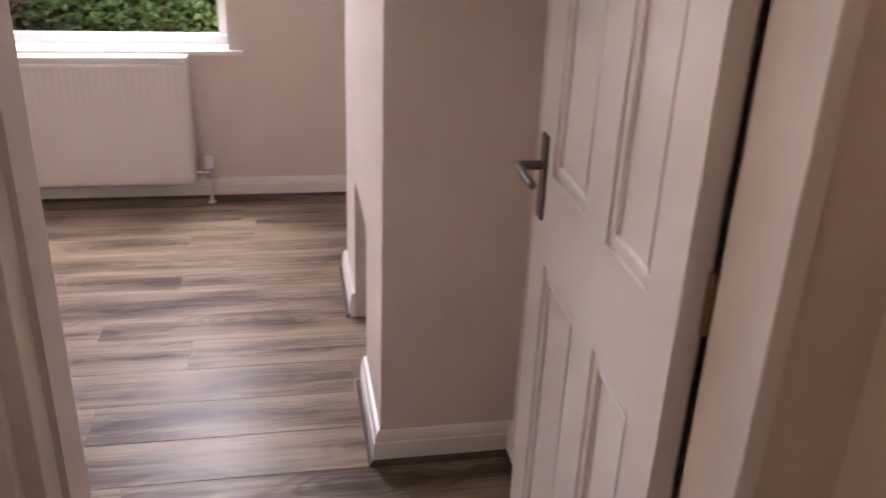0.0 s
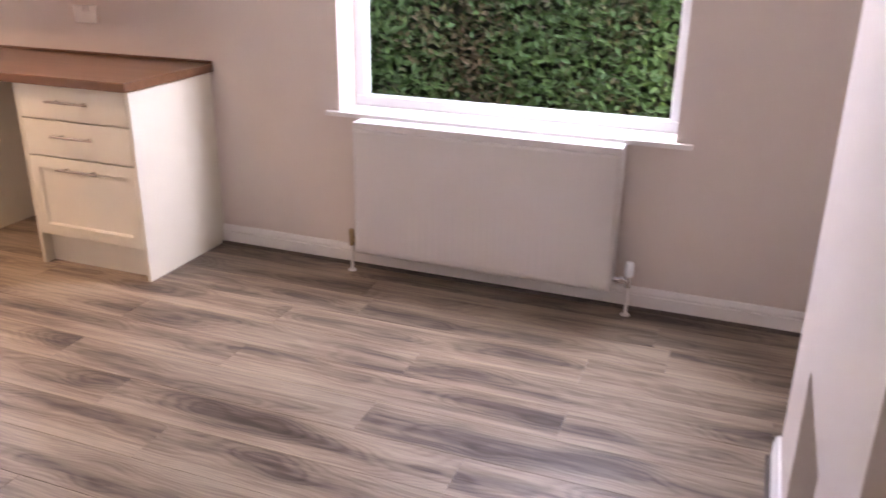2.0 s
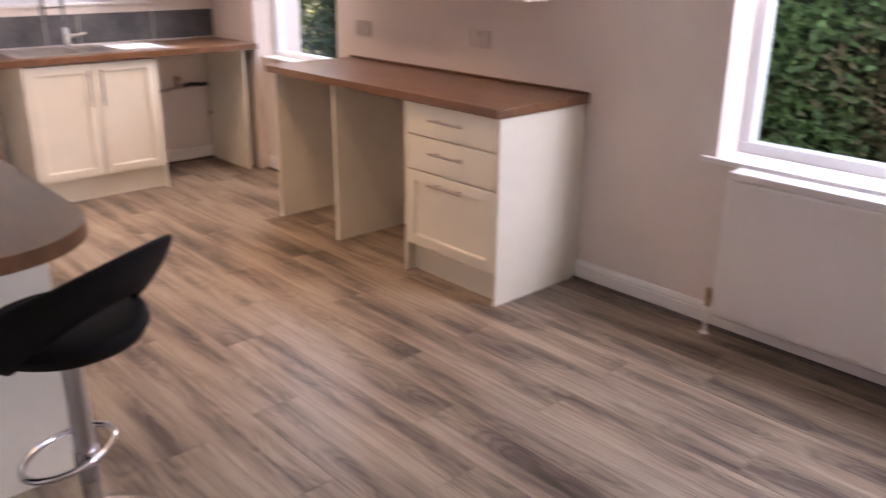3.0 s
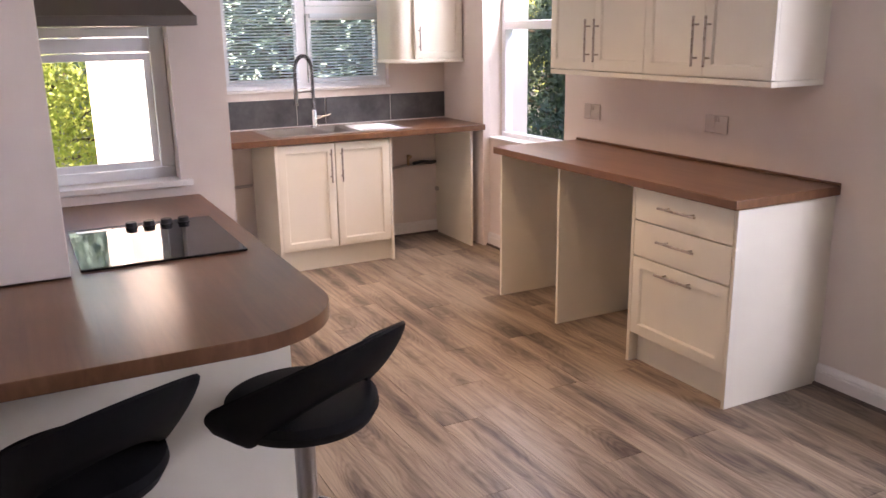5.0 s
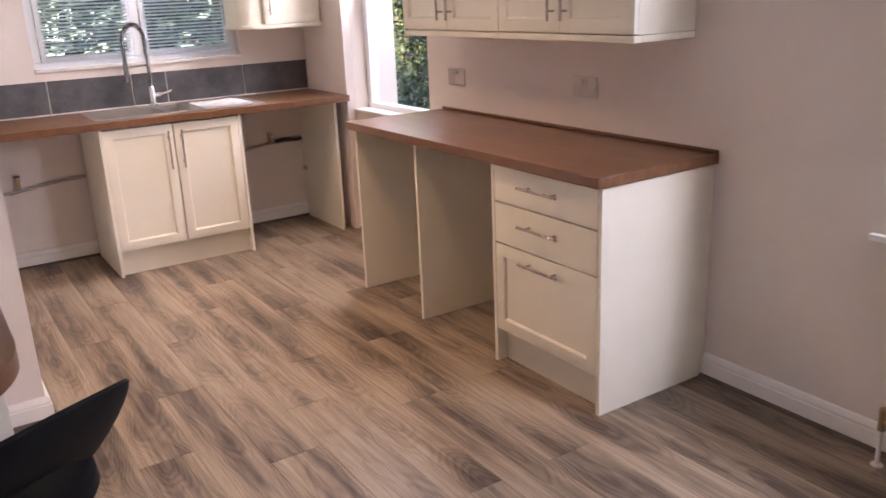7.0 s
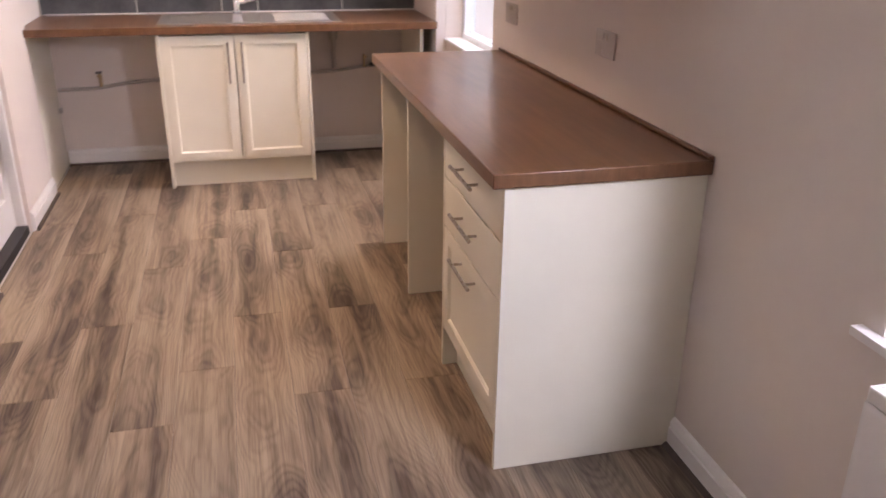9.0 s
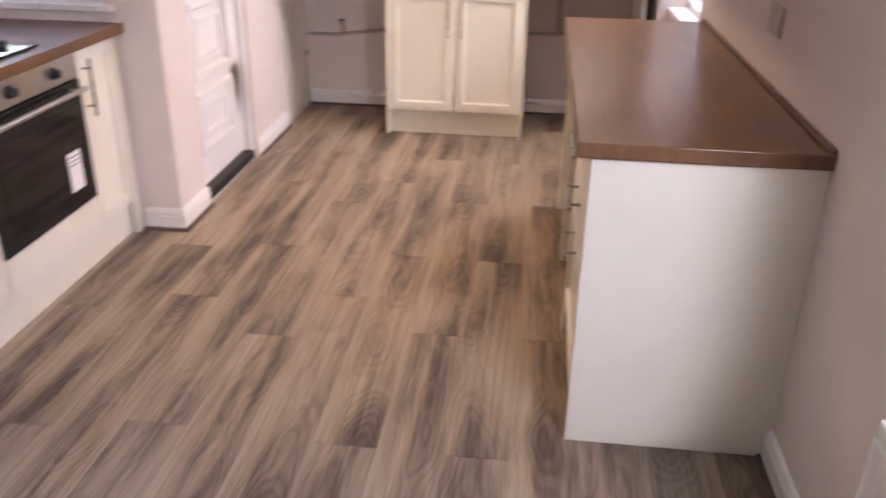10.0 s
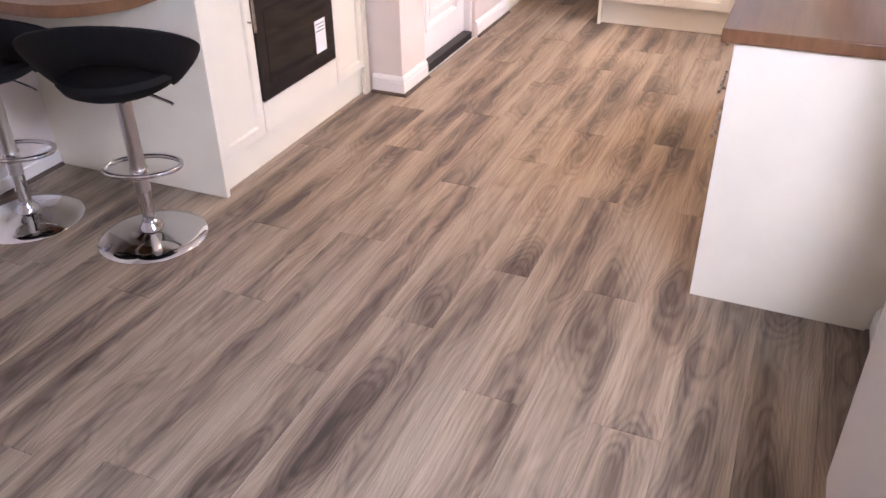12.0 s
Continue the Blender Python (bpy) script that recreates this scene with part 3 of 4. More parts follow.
tube(lever, [(0.630, 0.083, 1.005), (0.60, 0.085, 1.006), (0.56, 0.085, 1.004), (0.527, 0.080, 1.0)], 0.008)
part("lever", lever, AGED, hp)
part("latch_plate", boxes((0.6765, 0.679, 0.005, 0.026, 0.93, 1.07)), AGED, hall_door)
for z in (0.22, 1.0, 1.75):
    part("hinge", rod(bmesh.new(), (-0.004, -0.002, z), (-0.004, -0.002, z + 0.08), 0.006, 10), BRASS, hall_door)
hall_door.matrix_world = pose(2.932, YS + 0.004, 0.008, 0, 0, 87.2)

garden_door = panelled_door("door_2", (0, 0, 0), 0.69, 1.965, [(0.12, 0.57, 0.16, 0.44), (0.12, 0.57, 0.52, 0.86), (0.12, 0.57, 0.98, 1.84)], GLOSS, "white panelled garden door, closed", 0.05, 0.03)
garden_door.matrix_world = pose(BACKDOOR[0] + 0.035, -2.372, 0.048, 0, 0, 0)
for z0, z1 in ((0.16, 0.44), (0.52, 0.86), (0.98, 1.84)):
    trim = bmesh.new()
    for inset, w, ya, yb in ((-0.012, 0.032, 0.044, 0.062), (0.058, 0.030, 0.034, 0.052)):
        x0, x1, za, zb = 0.12 + inset, 0.57 - inset, z0 + inset, z1 - inset
        for d in ((x0, x1, za, za + w), (x0, x1, zb - w, zb), (x0, x0 + w, za + w, zb - w), (x1 - w, x1, za + w, zb - w)):
            box(trim, d[0], d[1], ya, yb, d[2], d[3], 0.006, 3)
    part("panel_moulding", trim, GLOSS, garden_door)
gp = part("handle_plate", boxes((0.635, 0.665, 0.05, 0.056, 0.90, 1.10), bevel=0.003), NICKEL, garden_door, "dark metal lever plate")
lever = rod(bmesh.new(), (0.65, 0.056, 1.02), (0.65, 0.10, 1.02), 0.009)
tube(lever, [(0.65, 0.098, 1.02), (0.61, 0.10, 1.02), (0.545, 0.098, 1.017)], 0.008)
part("lever", lever, NICKEL, gp)
gl = boxes((BACKDOOR[0], BACKDOOR[0] + 0.033, -2.45, YK - 0.02, 0, 2.04), (BACKDOOR[1] - 0.033, BACKDOOR[1], -2.45, YK - 0.02, 0, 2.04), (BACKDOOR[0] + 0.033, BACKDOOR[1] - 0.033, -2.45, YK - 0.02, 2.015, 2.04), bevel=0.003)
structure("door_frame_2", gl, GLOSS, "white painted garden door frame", "door frame", True)
structure("door_sill", boxes((BACKDOOR[0] + 0.034, BACKDOOR[1] - 0.034, -2.45, -2.268, 0.001, 0.045), bevel=0.004), BLACK, "black threshold under the garden door", "threshold", True)

# ---------------------------------------------------------------- worktops


def bar_handle(parent, a, b, out, name="handle"):
    """A T-bar handle between two points; out: the way it stands off the front."""
    a, b, o = Vector(a), Vector(b), Vector(out) * 0.033
    bm = rod(bmesh.new(), a + o, b + o, 0.0058, 14)
    for f_ in (0.17, 0.83):
        p = a.lerp(b, f_)
        rod(bm, p, p + o, 0.0045, 10)
    return part(name, bm, NICKEL, parent, "slim satin metal bar handle")


def shaker(name, parent, o, u, n, w, h, thick=0.02, stile=0.072, label="", mat=CREAM, plain=False):
    """A cabinet front at corner o, u along its width, n out of it."""
    o, u, n = Vector(o), Vector(u), Vector(n)
    bm = bmesh.new()
    if plain:
        box(bm, 0, w, -thick, 0, 0, h, 0.0025)
    else:
        box(bm, 0, w, -thick, 0, 0, h)
        front = [f for f in bm.faces if f.normal.y > 0.9]
        bmesh.ops.inset_region(bm, faces=front, thickness=stile)
        inner = [f for f in bm.faces if f.normal.y > 0.9 and f.calc_center_bounds().y > -1e-6 and abs(f.calc_center_bounds().x - w / 2) < 1e-4 and abs(f.calc_center_bounds().z - h / 2) < 1e-4]
        for depth, step in ((-0.004, 0.003), (0.0, 0.004), (-0.006, 0.003)):
            bmesh.ops.inset_region(bm, faces=inner, thickness=step, depth=depth)
        rim = [e for e in bm.edges if all(abs(v.co.y) < 1e-6 for v in e.verts) and (all(abs(v.co.x) < 1e-6 for v in e.verts) or all(abs(v.co.x - w) < 1e-6 for v in e.verts) or all(abs(v.co.z) < 1e-6 for v in e.verts) or all(abs(v.co.z - h) < 1e-6 for v in e.verts))]
        bmesh.ops.bevel(bm, geom=rim, offset=0.002, segments=2, affect="EDGES", profile=0.5)
    m = Matrix(((u.x, n.x, 0, o.x), (u.y, n.y, 0, o.y), (u.z, n.z, 1, o.z), (0, 0, 0, 1)))
    bmesh.ops.transform(bm, matrix=m, verts=bm.verts)
    return part(name, bm, mat, parent, label)


top_n = thing("worktop", (-0.9, -0.3, 0.87), "walnut-effect laminate worktop on the drawer unit", "worktop")
part("slab", boxes((-1.838, 0.020, -0.612, -0.001, 0.87, 0.910), bevel=0.004, seg=3), WORKTOP, top_n)
part("upstand", boxes((-1.838, 0.020, -0.017, -0.0015, 0.9105, 0.923), bevel=0.004), WORKTOP, top_n, "dark walnut strip along the wall")

sinktop = thing("worktop", (-3.2, -1.2, 0.87), "walnut-effect laminate worktop around the sink", "worktop")
SB = (-3.40, -2.955, -1.61, -0.60)
part("slab", boxes((XW + 0.001, SB[0] + 0.02, -2.288, -0.061, 0.87, 0.91), (SB[1] - 0.02, -2.868, -2.288, -0.061, 0.87, 0.91), (SB[0] + 0.02, SB[1] - 0.02, -2.288, SB[2] + 0.02, 0.87, 0.91), (SB[0] + 0.02, SB[1] - 0.02, -1.02, -0.061, 0.87, 0.9095), bevel=0.0), WORKTOP, sinktop)
part("front_edging", boxes((-2.8675, -2.862, -2.288, -0.061, 0.8705, 0.9095), bevel=0.002), WORKTOP, sinktop)
part("upstand", boxes((XW + 0.013, XW + 0.024, -2.26, -0.065, 0.9105, 0.918), bevel=0.002), GLOSS, sinktop, "white sealant line behind the sink")

bar = thing("breakfast_bar_worktop", (-0.4, -2.9, 0.87), "walnut-effect laminate breakfast bar worktop with a rounded corner", "worktop")
R, XR, YF = 0.27, 0.55, -2.412
outline = [(XP + 0.001, YS + 0.001), (XR, YS + 0.001)]
outline += [(XR - R + R * math.cos(a), YF - R + R * math.sin(a)) for a in [k * math.pi / 2 / 14 for k in range(15)]]
outline += [(XP + 0.001, YF)]
part("slab", prism(bmesh.new(), outline, 0.87, 0.910, 0.004), WORKTOP, bar)

# ---------------------------------------------------------------- drawer unit and appliance bays
unit = thing("drawer_unit", (-0.32, -0.3, 0.0), "cream kitchen drawer unit, two slab drawers over a panelled one", "kitchen unit")
part("end_panel", boxes((-0.018, 0.0, -0.574, -0.001, 0, 0.869), bevel=0.001), CREAM, unit, "smooth cream end panel")
part("side_panel", boxes((-0.637, -0.618, -0.574, -0.001, 0, 0.869), bevel=0.001), CARCASS, unit)
part("back_panel", boxes((-0.617, -0.019, -0.03, -0.02, 0.15, 0.86)), CARCASS, unit)
part("carcass", boxes((-0.617, -0.019, -0.552, -0.032, 0.15, 0.166), (-0.617, -0.019, -0.552, -0.032, 0.84, 0.866), (-0.617, -0.019, -0.545, -0.535, 0.166, 0.84)), CARCASS, unit)
part("plinth", boxes((-0.617, -0.019, -0.522, -0.506, 0.001, 0.148), bevel=0.001), CREAM, unit)
for z0, z1, plain in ((0.713, 0.863, True), (0.541, 0.707, True), (0.155, 0.535, False)):
    d = shaker("drawer_front", unit, (-0.6155, -0.574, z0), (1, 0, 0), (0, -1, 0), 0.595, z1 - z0, plain=plain)
    zc = z1 - 0.065 if plain else z1 - 0.045
    bar_handle(d, (-0.432, -0.574, zc), (-0.205, -0.574, zc), (0, -1, 0))

for x, lab in ((-1.235, "cream divider panel between two empty appliance spaces"), (-1.818, "cream end panel of an empty appliance space")):
    structure_panel = thing("divider_panel", (x + 0.009, -0.3, 0), lab, "panel", "panels under the worktop")
    part("board", boxes((x, x + 0.018, -0.574, -0.001, 0, 0.869), bevel=0.001), CREAM, structure_panel)

# wall cupboards over the drawers
for x0, first_ in ((-0.905, True), (-1.692, False)):
    x1 = x0 + 0.785
    cup = thing("wall_cupboard", ((x0 + x1) / 2, -0.15, 1.325), "cream double-door wall cupboard with slim bar handles", "wall cupboard", "cupboards above the worktop")
    part("carcass", boxes((x0, x1, -0.297, -0.001, 1.352, 2.07), bevel=0.001), CREAM, cup)
    part("light_rail", boxes((x0, x1, -0.318, -0.28, 1.325, 1.3505), bevel=0.003), CREAM, cup)
    if first_:
        part("end_rail", boxes((x1 - 0.02, x1, -0.2795, -0.001, 1.325, 1.3505), bevel=0.003), CREAM, cup)
    hw = 0.3905
    for k in (0, 1):
        d = shaker("door", cup, (x0 + 0.001 + k * (hw + 0.002), -0.318, 1.356), (1, 0, 0), (0, -1, 0), hw, 0.712)
        hx = x0 + hw - 0.035 if k == 0 else x0 + hw + 0.04
        bar_handle(d, (hx, -0.318, 1.40), (hx, -0.318, 1.62), (0, -1, 0))

small = thing("wall_cupboard", (-3.35, -0.33, 1.345), "small cream wall cupboard with a rounded corner post", "wall cupboard")
prof_ = [(XW + 0.001, -0.61), (-3.30, -0.61)] + [(-3.30 + 0.10 * math.sin(a), -0.51 - 0.10 * math.cos(a)) for a in [k * math.pi / 16 for k in range(1, 9)]] + [(-3.20, -0.075), (-3.21, -0.062), (XW + 0.001, -0.062)]
part("carcass", prism(bmesh.new(), prof_, 1.372, 2.07, 0.0), CREAM, small)
prof2 = [(XW + 0.001, -0.618), (-3.30, -0.618)] + [(-3.30 + 0.125 * math.sin(a), -0.493 - 0.125 * math.cos(a)) for a in [k * math.pi / 16 for k in range(1, 9)]] + [(-3.175, -0.062), (XW + 0.001, -0.062)]
part("light_rail", prism(bmesh.new(), prof2, 1.345, 1.3715, 0.004), CREAM, small)
d = shaker("door", small, (-3.178, -0.46, 1.376), (0, 1, 0), (1, 0, 0), 0.385, 0.69, stile=0.06)
bar_handle(d, (-3.178, -0.43, 1.43), (-3.178, -0.43, 1.60), (1, 0, 0))

# ---------------------------------------------------------------- sink run
sink_unit = thing("sink_unit", (-3.18, -1.2, 0), "cream double-door sink base unit", "kitchen unit")
for y in (-1.619, -0.813):
    part("side_panel", boxes((XW + 0.03, -2.885, y, y + 0.018, 0, 0.869), bevel=0.001), CREAM, sink_unit)
part("carcass", boxes((-3.44, -2.91, -1.60, -0.814, 0.15, 0.166), (-3.44, -3.43, -1.60, -0.814, 0.166, 0.80)), CARCASS, sink_unit)
part("plinth", boxes((-2.945, -2.929, -1.60, -0.814, 0.001, 0.148), bevel=0.001), CREAM, sink_unit)
for k, (ya, hy) in enumerate(((-1.6005, -1.245), (-1.2045, -1.17))):
    d = shaker("door", sink_unit, (-2.885, ya, 0.155), (0, 1, 0), (1, 0, 0), 0.389, 0.705)
    bar_handle(d, (-2.885, hy, 0.60), (-2.885, hy, 0.825), (1, 0, 0))
for y, x0, lab in ((-0.148, XW + 0.002, "cream end panel of the washing machine space"), (-2.289, XW + 0.002, "cream end panel beside the garden door")):
    p_ = thing("end_panel", (-3.2, y + 0.009, 0), lab, "panel", "panels of the sink run")
    part("board", boxes((x0, -2.93, y, y + 0.018, 0, 0.869), bevel=0.001), CREAM, p_)
    part("fixing_block", boxes((x0 + 0.02, x0 + 0.05, y - 0.02 if y > -1 else y + 0.018, y if y > -1 else y + 0.038, 0.34, 0.37), bevel=0.002), GREY, p_)
    part("fixing_block", boxes((x0 + 0.02, x0 + 0.05, y - 0.02 if y > -1 else y + 0.018, y if y > -1 else y + 0.038, 0.80, 0.83), bevel=0.002), GREY, p_)

splash = tagged(new("tile_splashback", make_mesh("grout_bed", boxes((XW + 0.001, XW + 0.007, -2.285, -0.063, 0.9105, 1.112)), GROUT, False)), "row of slate grey wall tiles behind the sink", "tiles", kind="structure")
cuts = [-2.285, -1.752, -1.262, -1.046, -0.528, -0.063]
for a, b in zip(cuts, cuts[1:]):
    bm = boxes((XW + 0.0065, XW + 0.0125, a + 0.004, b - 0.004, 0.916, 1.112), bevel=0.0015)
    t_ = new("tile", make_mesh("tile", bm, TILE))
    t_.parent = splash

sink = thing("kitchen_sink", (-3.18, -1.1, 0.91), "stainless steel one and a half bowl sink with drainer", "sink")
rim = bmesh.new()
bowls = [(-1.555, -1.20), (-1.155, -1.035)]
xs = (SB[0], -3.345, -3.005, SB[1])
box(rim, xs[0], xs[1], SB[2], SB[3], 0.9102, 0.9145, 0.0015)
box(rim, xs[2], xs[3], SB[2], SB[3], 0.9102, 0.9145, 0.0015)
ys = [SB[2], bowls[0][0], bowls[0][1], bowls[1][0], bowls[1][1], SB[3]]
for i in (0, 2, 4):
    box(rim, xs[1] - 0.001, xs[2] + 0.001, ys[i], ys[i + 1], 0.9102, 0.9142, 0.001)
part("rim", rim, SINKSTEEL, sink)
for (a, b), dep in zip(bowls, (0.16, 0.09)):
    bm = bmesh.new()
    outer = [(xs[1], a), (xs[2], a), (xs[2], b), (xs[1], b)]
    inner = [(xs[1] + 0.03, a + 0.03), (xs[2] - 0.03, a + 0.03), (xs[2] - 0.03, b - 0.03), (xs[1] + 0.03, b - 0.03)]
    up = [bm.verts.new((x, y, 0.913)) for x, y in outer]
    dn = [bm.verts.new((x, y, 0.913 - dep)) for x, y in inner]
    for i in range(4):
        bm.faces.new((up[i], up[(i + 1) % 4], dn[(i + 1) % 4], dn[i]))
    bm.faces.new(dn)
    ob = part("bowl", bm, SINKSTEEL, sink)
    ob.modifiers.new("thickness", "SOLIDIFY").thickness = 0.0012
    part("strainer", lathe(bmesh.new(), [(0, 0.917 - dep), (0.025, 0.917 - dep), (0.036, 0.9155 - dep), (0.038, 0.9135 - dep)], ((xs[1] + xs[2]) / 2, (a + b) / 2), 24), CHROME, sink)
for k in range(8):
    x = -3.34 + k * 0.046
    part("drainer_ridge", rod(bmesh.new(), (x, -0.97, 0.9142), (x, -0.66, 0.9142), 0.004, 8), SINKSTEEL, sink)

tap = thing("kitchen_tap", (-3.375, -1.175, 0.914), "chrome spring-neck pull-down kitchen tap", "tap")
TX, TY = -3.372, -1.175
part("body", lathe(bmesh.new(), [(0, 0.9145), (0.028, 0.9145), (0.028, 0.922), (0.022, 0.926), (0.020, 1.03), (0.016, 1.04), (0, 1.04)], (TX, TY), 24), CHROME, tap)
part("lever", tube(rod(bmesh.new(), (TX, TY + 0.015, 0.985), (TX, TY + 0.05, 0.985), 0.014, 16), [(TX, TY + 0.05, 0.985), (TX + 0.005, TY + 0.085, 0.992), (TX + 0.01, TY + 0.12, 1.002)], 0.007), CHROME, tap)
arc = [(TX, TY, 1.03 + 0.027 * k) for k in range(11)]
arc += [(TX + 0.10 * (1 - math.cos(a)) * 0.55, TY - 0.10 * (1 - math.cos(a)) * 0.8, 1.30 + 0.115 * math.sin(a)) for a in [k * math.pi / 12 for k in range(1, 13)]]
end_ = arc[-1]
arc += [(end_[0], end_[1], 1.30 - 0.022 * k) for k in range(1, 6)]
part("hose", tube(bmesh.new(), arc, 0.0085, 10), TAPSTEEL, tap, "dark metal hose")
coil = []
for i in range(len(arc) - 1):
    a, b = Vector(arc[i]), Vector(arc[i + 1])
    dr = (b - a).normalized()
    u = dr.cross(Vector((0.6, 0.8, 0))).normalized() if abs(dr.z) < 0.99 else Vector((1, 0, 0))
    w = dr.cross(u)
    for k in range(20):
        ph = k / 20
        ang = math.tau * ph * 2.0
        coil.append(a.lerp(b, ph) + 0.0125 * (u * math.cos(ang) + w * math.sin(ang)))
part("spring", tube(bmesh.new(), coil, 0.0026, 5), TAPSTEEL, tap, "steel spring coil")
part("spray_head", rod(rod(bmesh.new(), (end_[0], end_[1], 1.19), (end_[0], end_[1], 1.10), 0.015, 18), (end_[0], end_[1], 1.10), (end_[0], end_[1], 1.085), 0.018, 18), TAPSTEEL, tap)
part("holder_arm", tube(bmesh.new(), [(TX, TY, 1.17), ((TX + end_[0]) / 2, (TY + end_[1]) / 2, 1.172), (end_[0], end_[1], 1.17)], 0.006), CHROME, tap)

# pipes and valves in the appliance spaces
run = thing("water_pipe", (XW + 0.04, -1.9, 0.5), "grey water pipe clipped along the wall with a brass valve", "pipe", "pipes under the worktop")
part("pipe", tube(bmesh.new(), [(XW + 0.012, -2.26, 0.475), (XW + 0.02, -2.05, 0.478), (XW + 0.02, -1.9, 0.50), (XW + 0.02, -1.75, 0.515), (XW + 0.02, -1.625, 0.52)], 0.011), GREY, run)
part("valve", rod(rod(bmesh.new(), (XW + 0.03, -2.01, 0.49), (XW + 0.03, -2.01, 0.56), 0.011), (XW + 0.03, -2.01, 0.56), (XW + 0.07, -2.01, 0.56), 0.013), BRASS, run, "brass washing machine valve")
part("valve_lever", boxes((XW + 0.03, XW + 0.075, -2.03, -1.995, 0.575, 0.583), bevel=0.002), BLACK, run)
run2 = thing("water_pipe", (XW + 0.04, -0.5, 0.5), "grey pipe and black hose with a valve along the wall", "pipe", "pipes under the worktop")
part("pipe", tube(bmesh.new(), [(XW + 0.02, -0.79, 0.53), (XW + 0.02, -0.6, 0.535), (XW + 0.02, -0.42, 0.56), (XW + 0.02, -0.16, 0.565)], 0.010), GREY, run2)
part("valve", rod(rod(bmesh.new(), (XW + 0.03, -0.40, 0.56), (XW + 0.03, -0.40, 0.63), 0.011), (XW + 0.03, -0.40, 0.63), (XW + 0.07, -0.40, 0.63), 0.014), BRASS, run2)
part("hose_tail", tube(bmesh.new(), [(XW + 0.05, -0.37, 0.575), (XW + 0.06, -0.30, 0.583), (XW + 0.06, -0.22, 0.572), (XW + 0.05, -0.175, 0.575)], 0.013), BLACK, run2, "black rubber hose end")
part("waste_pipe", rod(rod(bmesh.new(), (XW + 0.04, -0.595, 0.56), (XW + 0.04, -0.595, 0.74), 0.016), (XW + 0.04, -0.595, 0.74), (XW + 0.04, -0.595, 0.85), 0.026), GREY, run2, "grey standpipe with a trap")

# ---------------------------------------------------------------- peninsula
pen = thing("peninsula_unit", (-0.6, -2.8, 0), "cream peninsula base units with a smooth end panel", "kitchen unit")
FY = -2.442
part("end_panel", boxes((0.004, 0.026, YS + 0.001, FY + 0.004, 0, 0.869), bevel=0.001), CREAM, pen, "off-white end panel under the breakfast bar")
part("carcass", boxes((-1.275, 0.003, -3.05, -2.475, 0.15, 0.166), (-0.31, -0.295, -3.05, -2.468, 0.167, 0.868), (-0.945, -0.93, -3.05, -2.468, 0.167, 0.868), (-1.275, 0.003, -3.06, -3.05, 0.15, 0.868)), CARCASS, pen)
part("plinth", boxes((-1.26, 0.003, -2.49, -2.474, 0.001, 0.148), bevel=0.001), CREAM, pen)
part("filler_panel", boxes((-0.933, -0.307, FY - 0.02, FY, 0.155, 0.287), bevel=0.0015), CREAM, pen)
d = shaker("door", pen, (0.002, FY, 0.155), (-1, 0, 0), (0, 1, 0), 0.304, 0.71, stile=0.062)
bar_handle(d, (-0.275, FY, 0.61), (-0.275, FY, 0.83), (0, 1, 0))
d = shaker("door", pen, (-0.937, FY, 0.155), (-1, 0, 0), (0, 1, 0), 0.276, 0.71, stile=0.062)
bar_handle(d, (-0.97, FY, 0.61), (-0.97, FY, 0.83), (0, 1, 0))
part("corner_post", boxes((-1.262, -1.215, FY - 0.02, FY, 0.001, 0.865), bevel=0.001), CREAM, pen)

oven = thing("built_in_oven", (-0.62, -2.7, 0.29), "stainless steel and black glass built-in oven with an energy label", "oven")
part("body", boxes((-0.928, -0.312, -3.04, -2.47, 0.292, 0.866)), STEEL, oven)
part("control_panel", boxes((-0.926, -0.314, -2.468, FY + 0.004, 0.770, 0.866), bevel=0.002), STEEL, oven, "brushed steel control panel")
for x in (-0.50, -0.765):
    part("knob", rod(rod(bmesh.new(), (x, FY + 0.004, 0.818), (x, FY + 0.010, 0.818), 0.022, 24), (x, FY + 0.010, 0.818), (x, FY + 0.032, 0.818), 0.016, 24, 0.0145), BLACK, oven, "round black knob")
odoor = part("door", boxes((-0.926, -0.314, -2.468, FY + 0.006, 0.294, 0.764), bevel=0.003), OVENGLASS, oven, "black glass oven door")
part("viewing_glass", boxes((-0.865, -0.375, FY + 0.0062, FY + 0.0075, 0.35, 0.67), bevel=0.0005), BLACKGLASS, odoor)
hb = rod(bmesh.new(), (-0.90, FY + 0.045, 0.735), (-0.34, FY + 0.045, 0.735), 0.010, 16)
for x in (-0.86, -0.38):
    rod(hb, (x, FY + 0.005, 0.735), (x, FY + 0.045, 0.735), 0.007, 10)
part("handle", hb, STEEL, odoor, "steel bar handle")
lab = part("energy_label", boxes((-0.845, -0.755, FY + 0.0078, FY + 0.0086, 0.366, 0.516)), LABEL, odoor, "white paper energy label")
bars = boxes(*[(-0.835, -0.765 - 0.012 * (k % 2), FY + 0.0088, FY + 0.0091, 0.496 - 0.016 * k, 0.500 - 0.016 * k) for k in range(3)])
part("print_bars", bars, INK, lab)

hob = thing("gas_hob", (-0.5, -2.72, 0.91), "black glass hob with a row of knobs set in the worktop", "hob")
part("glass", boxes((-0.782, -0.222, -2.972, -2.482, 0.9105, 0.918), bevel=0.003, seg=3), BLACKGLASS, hob, "black glass hob plate")
for y in (-2.585, -2.645, -2.705, -2.765):
    part("knob", rod(rod(bmesh.new(), (-0.728, y, 0.9182), (-0.728, y, 0.921), 0.023, 24), (-0.728, y, 0.921), (-0.728, y, 0.936), 0.020, 24, 0.0185), BLACK, hob)
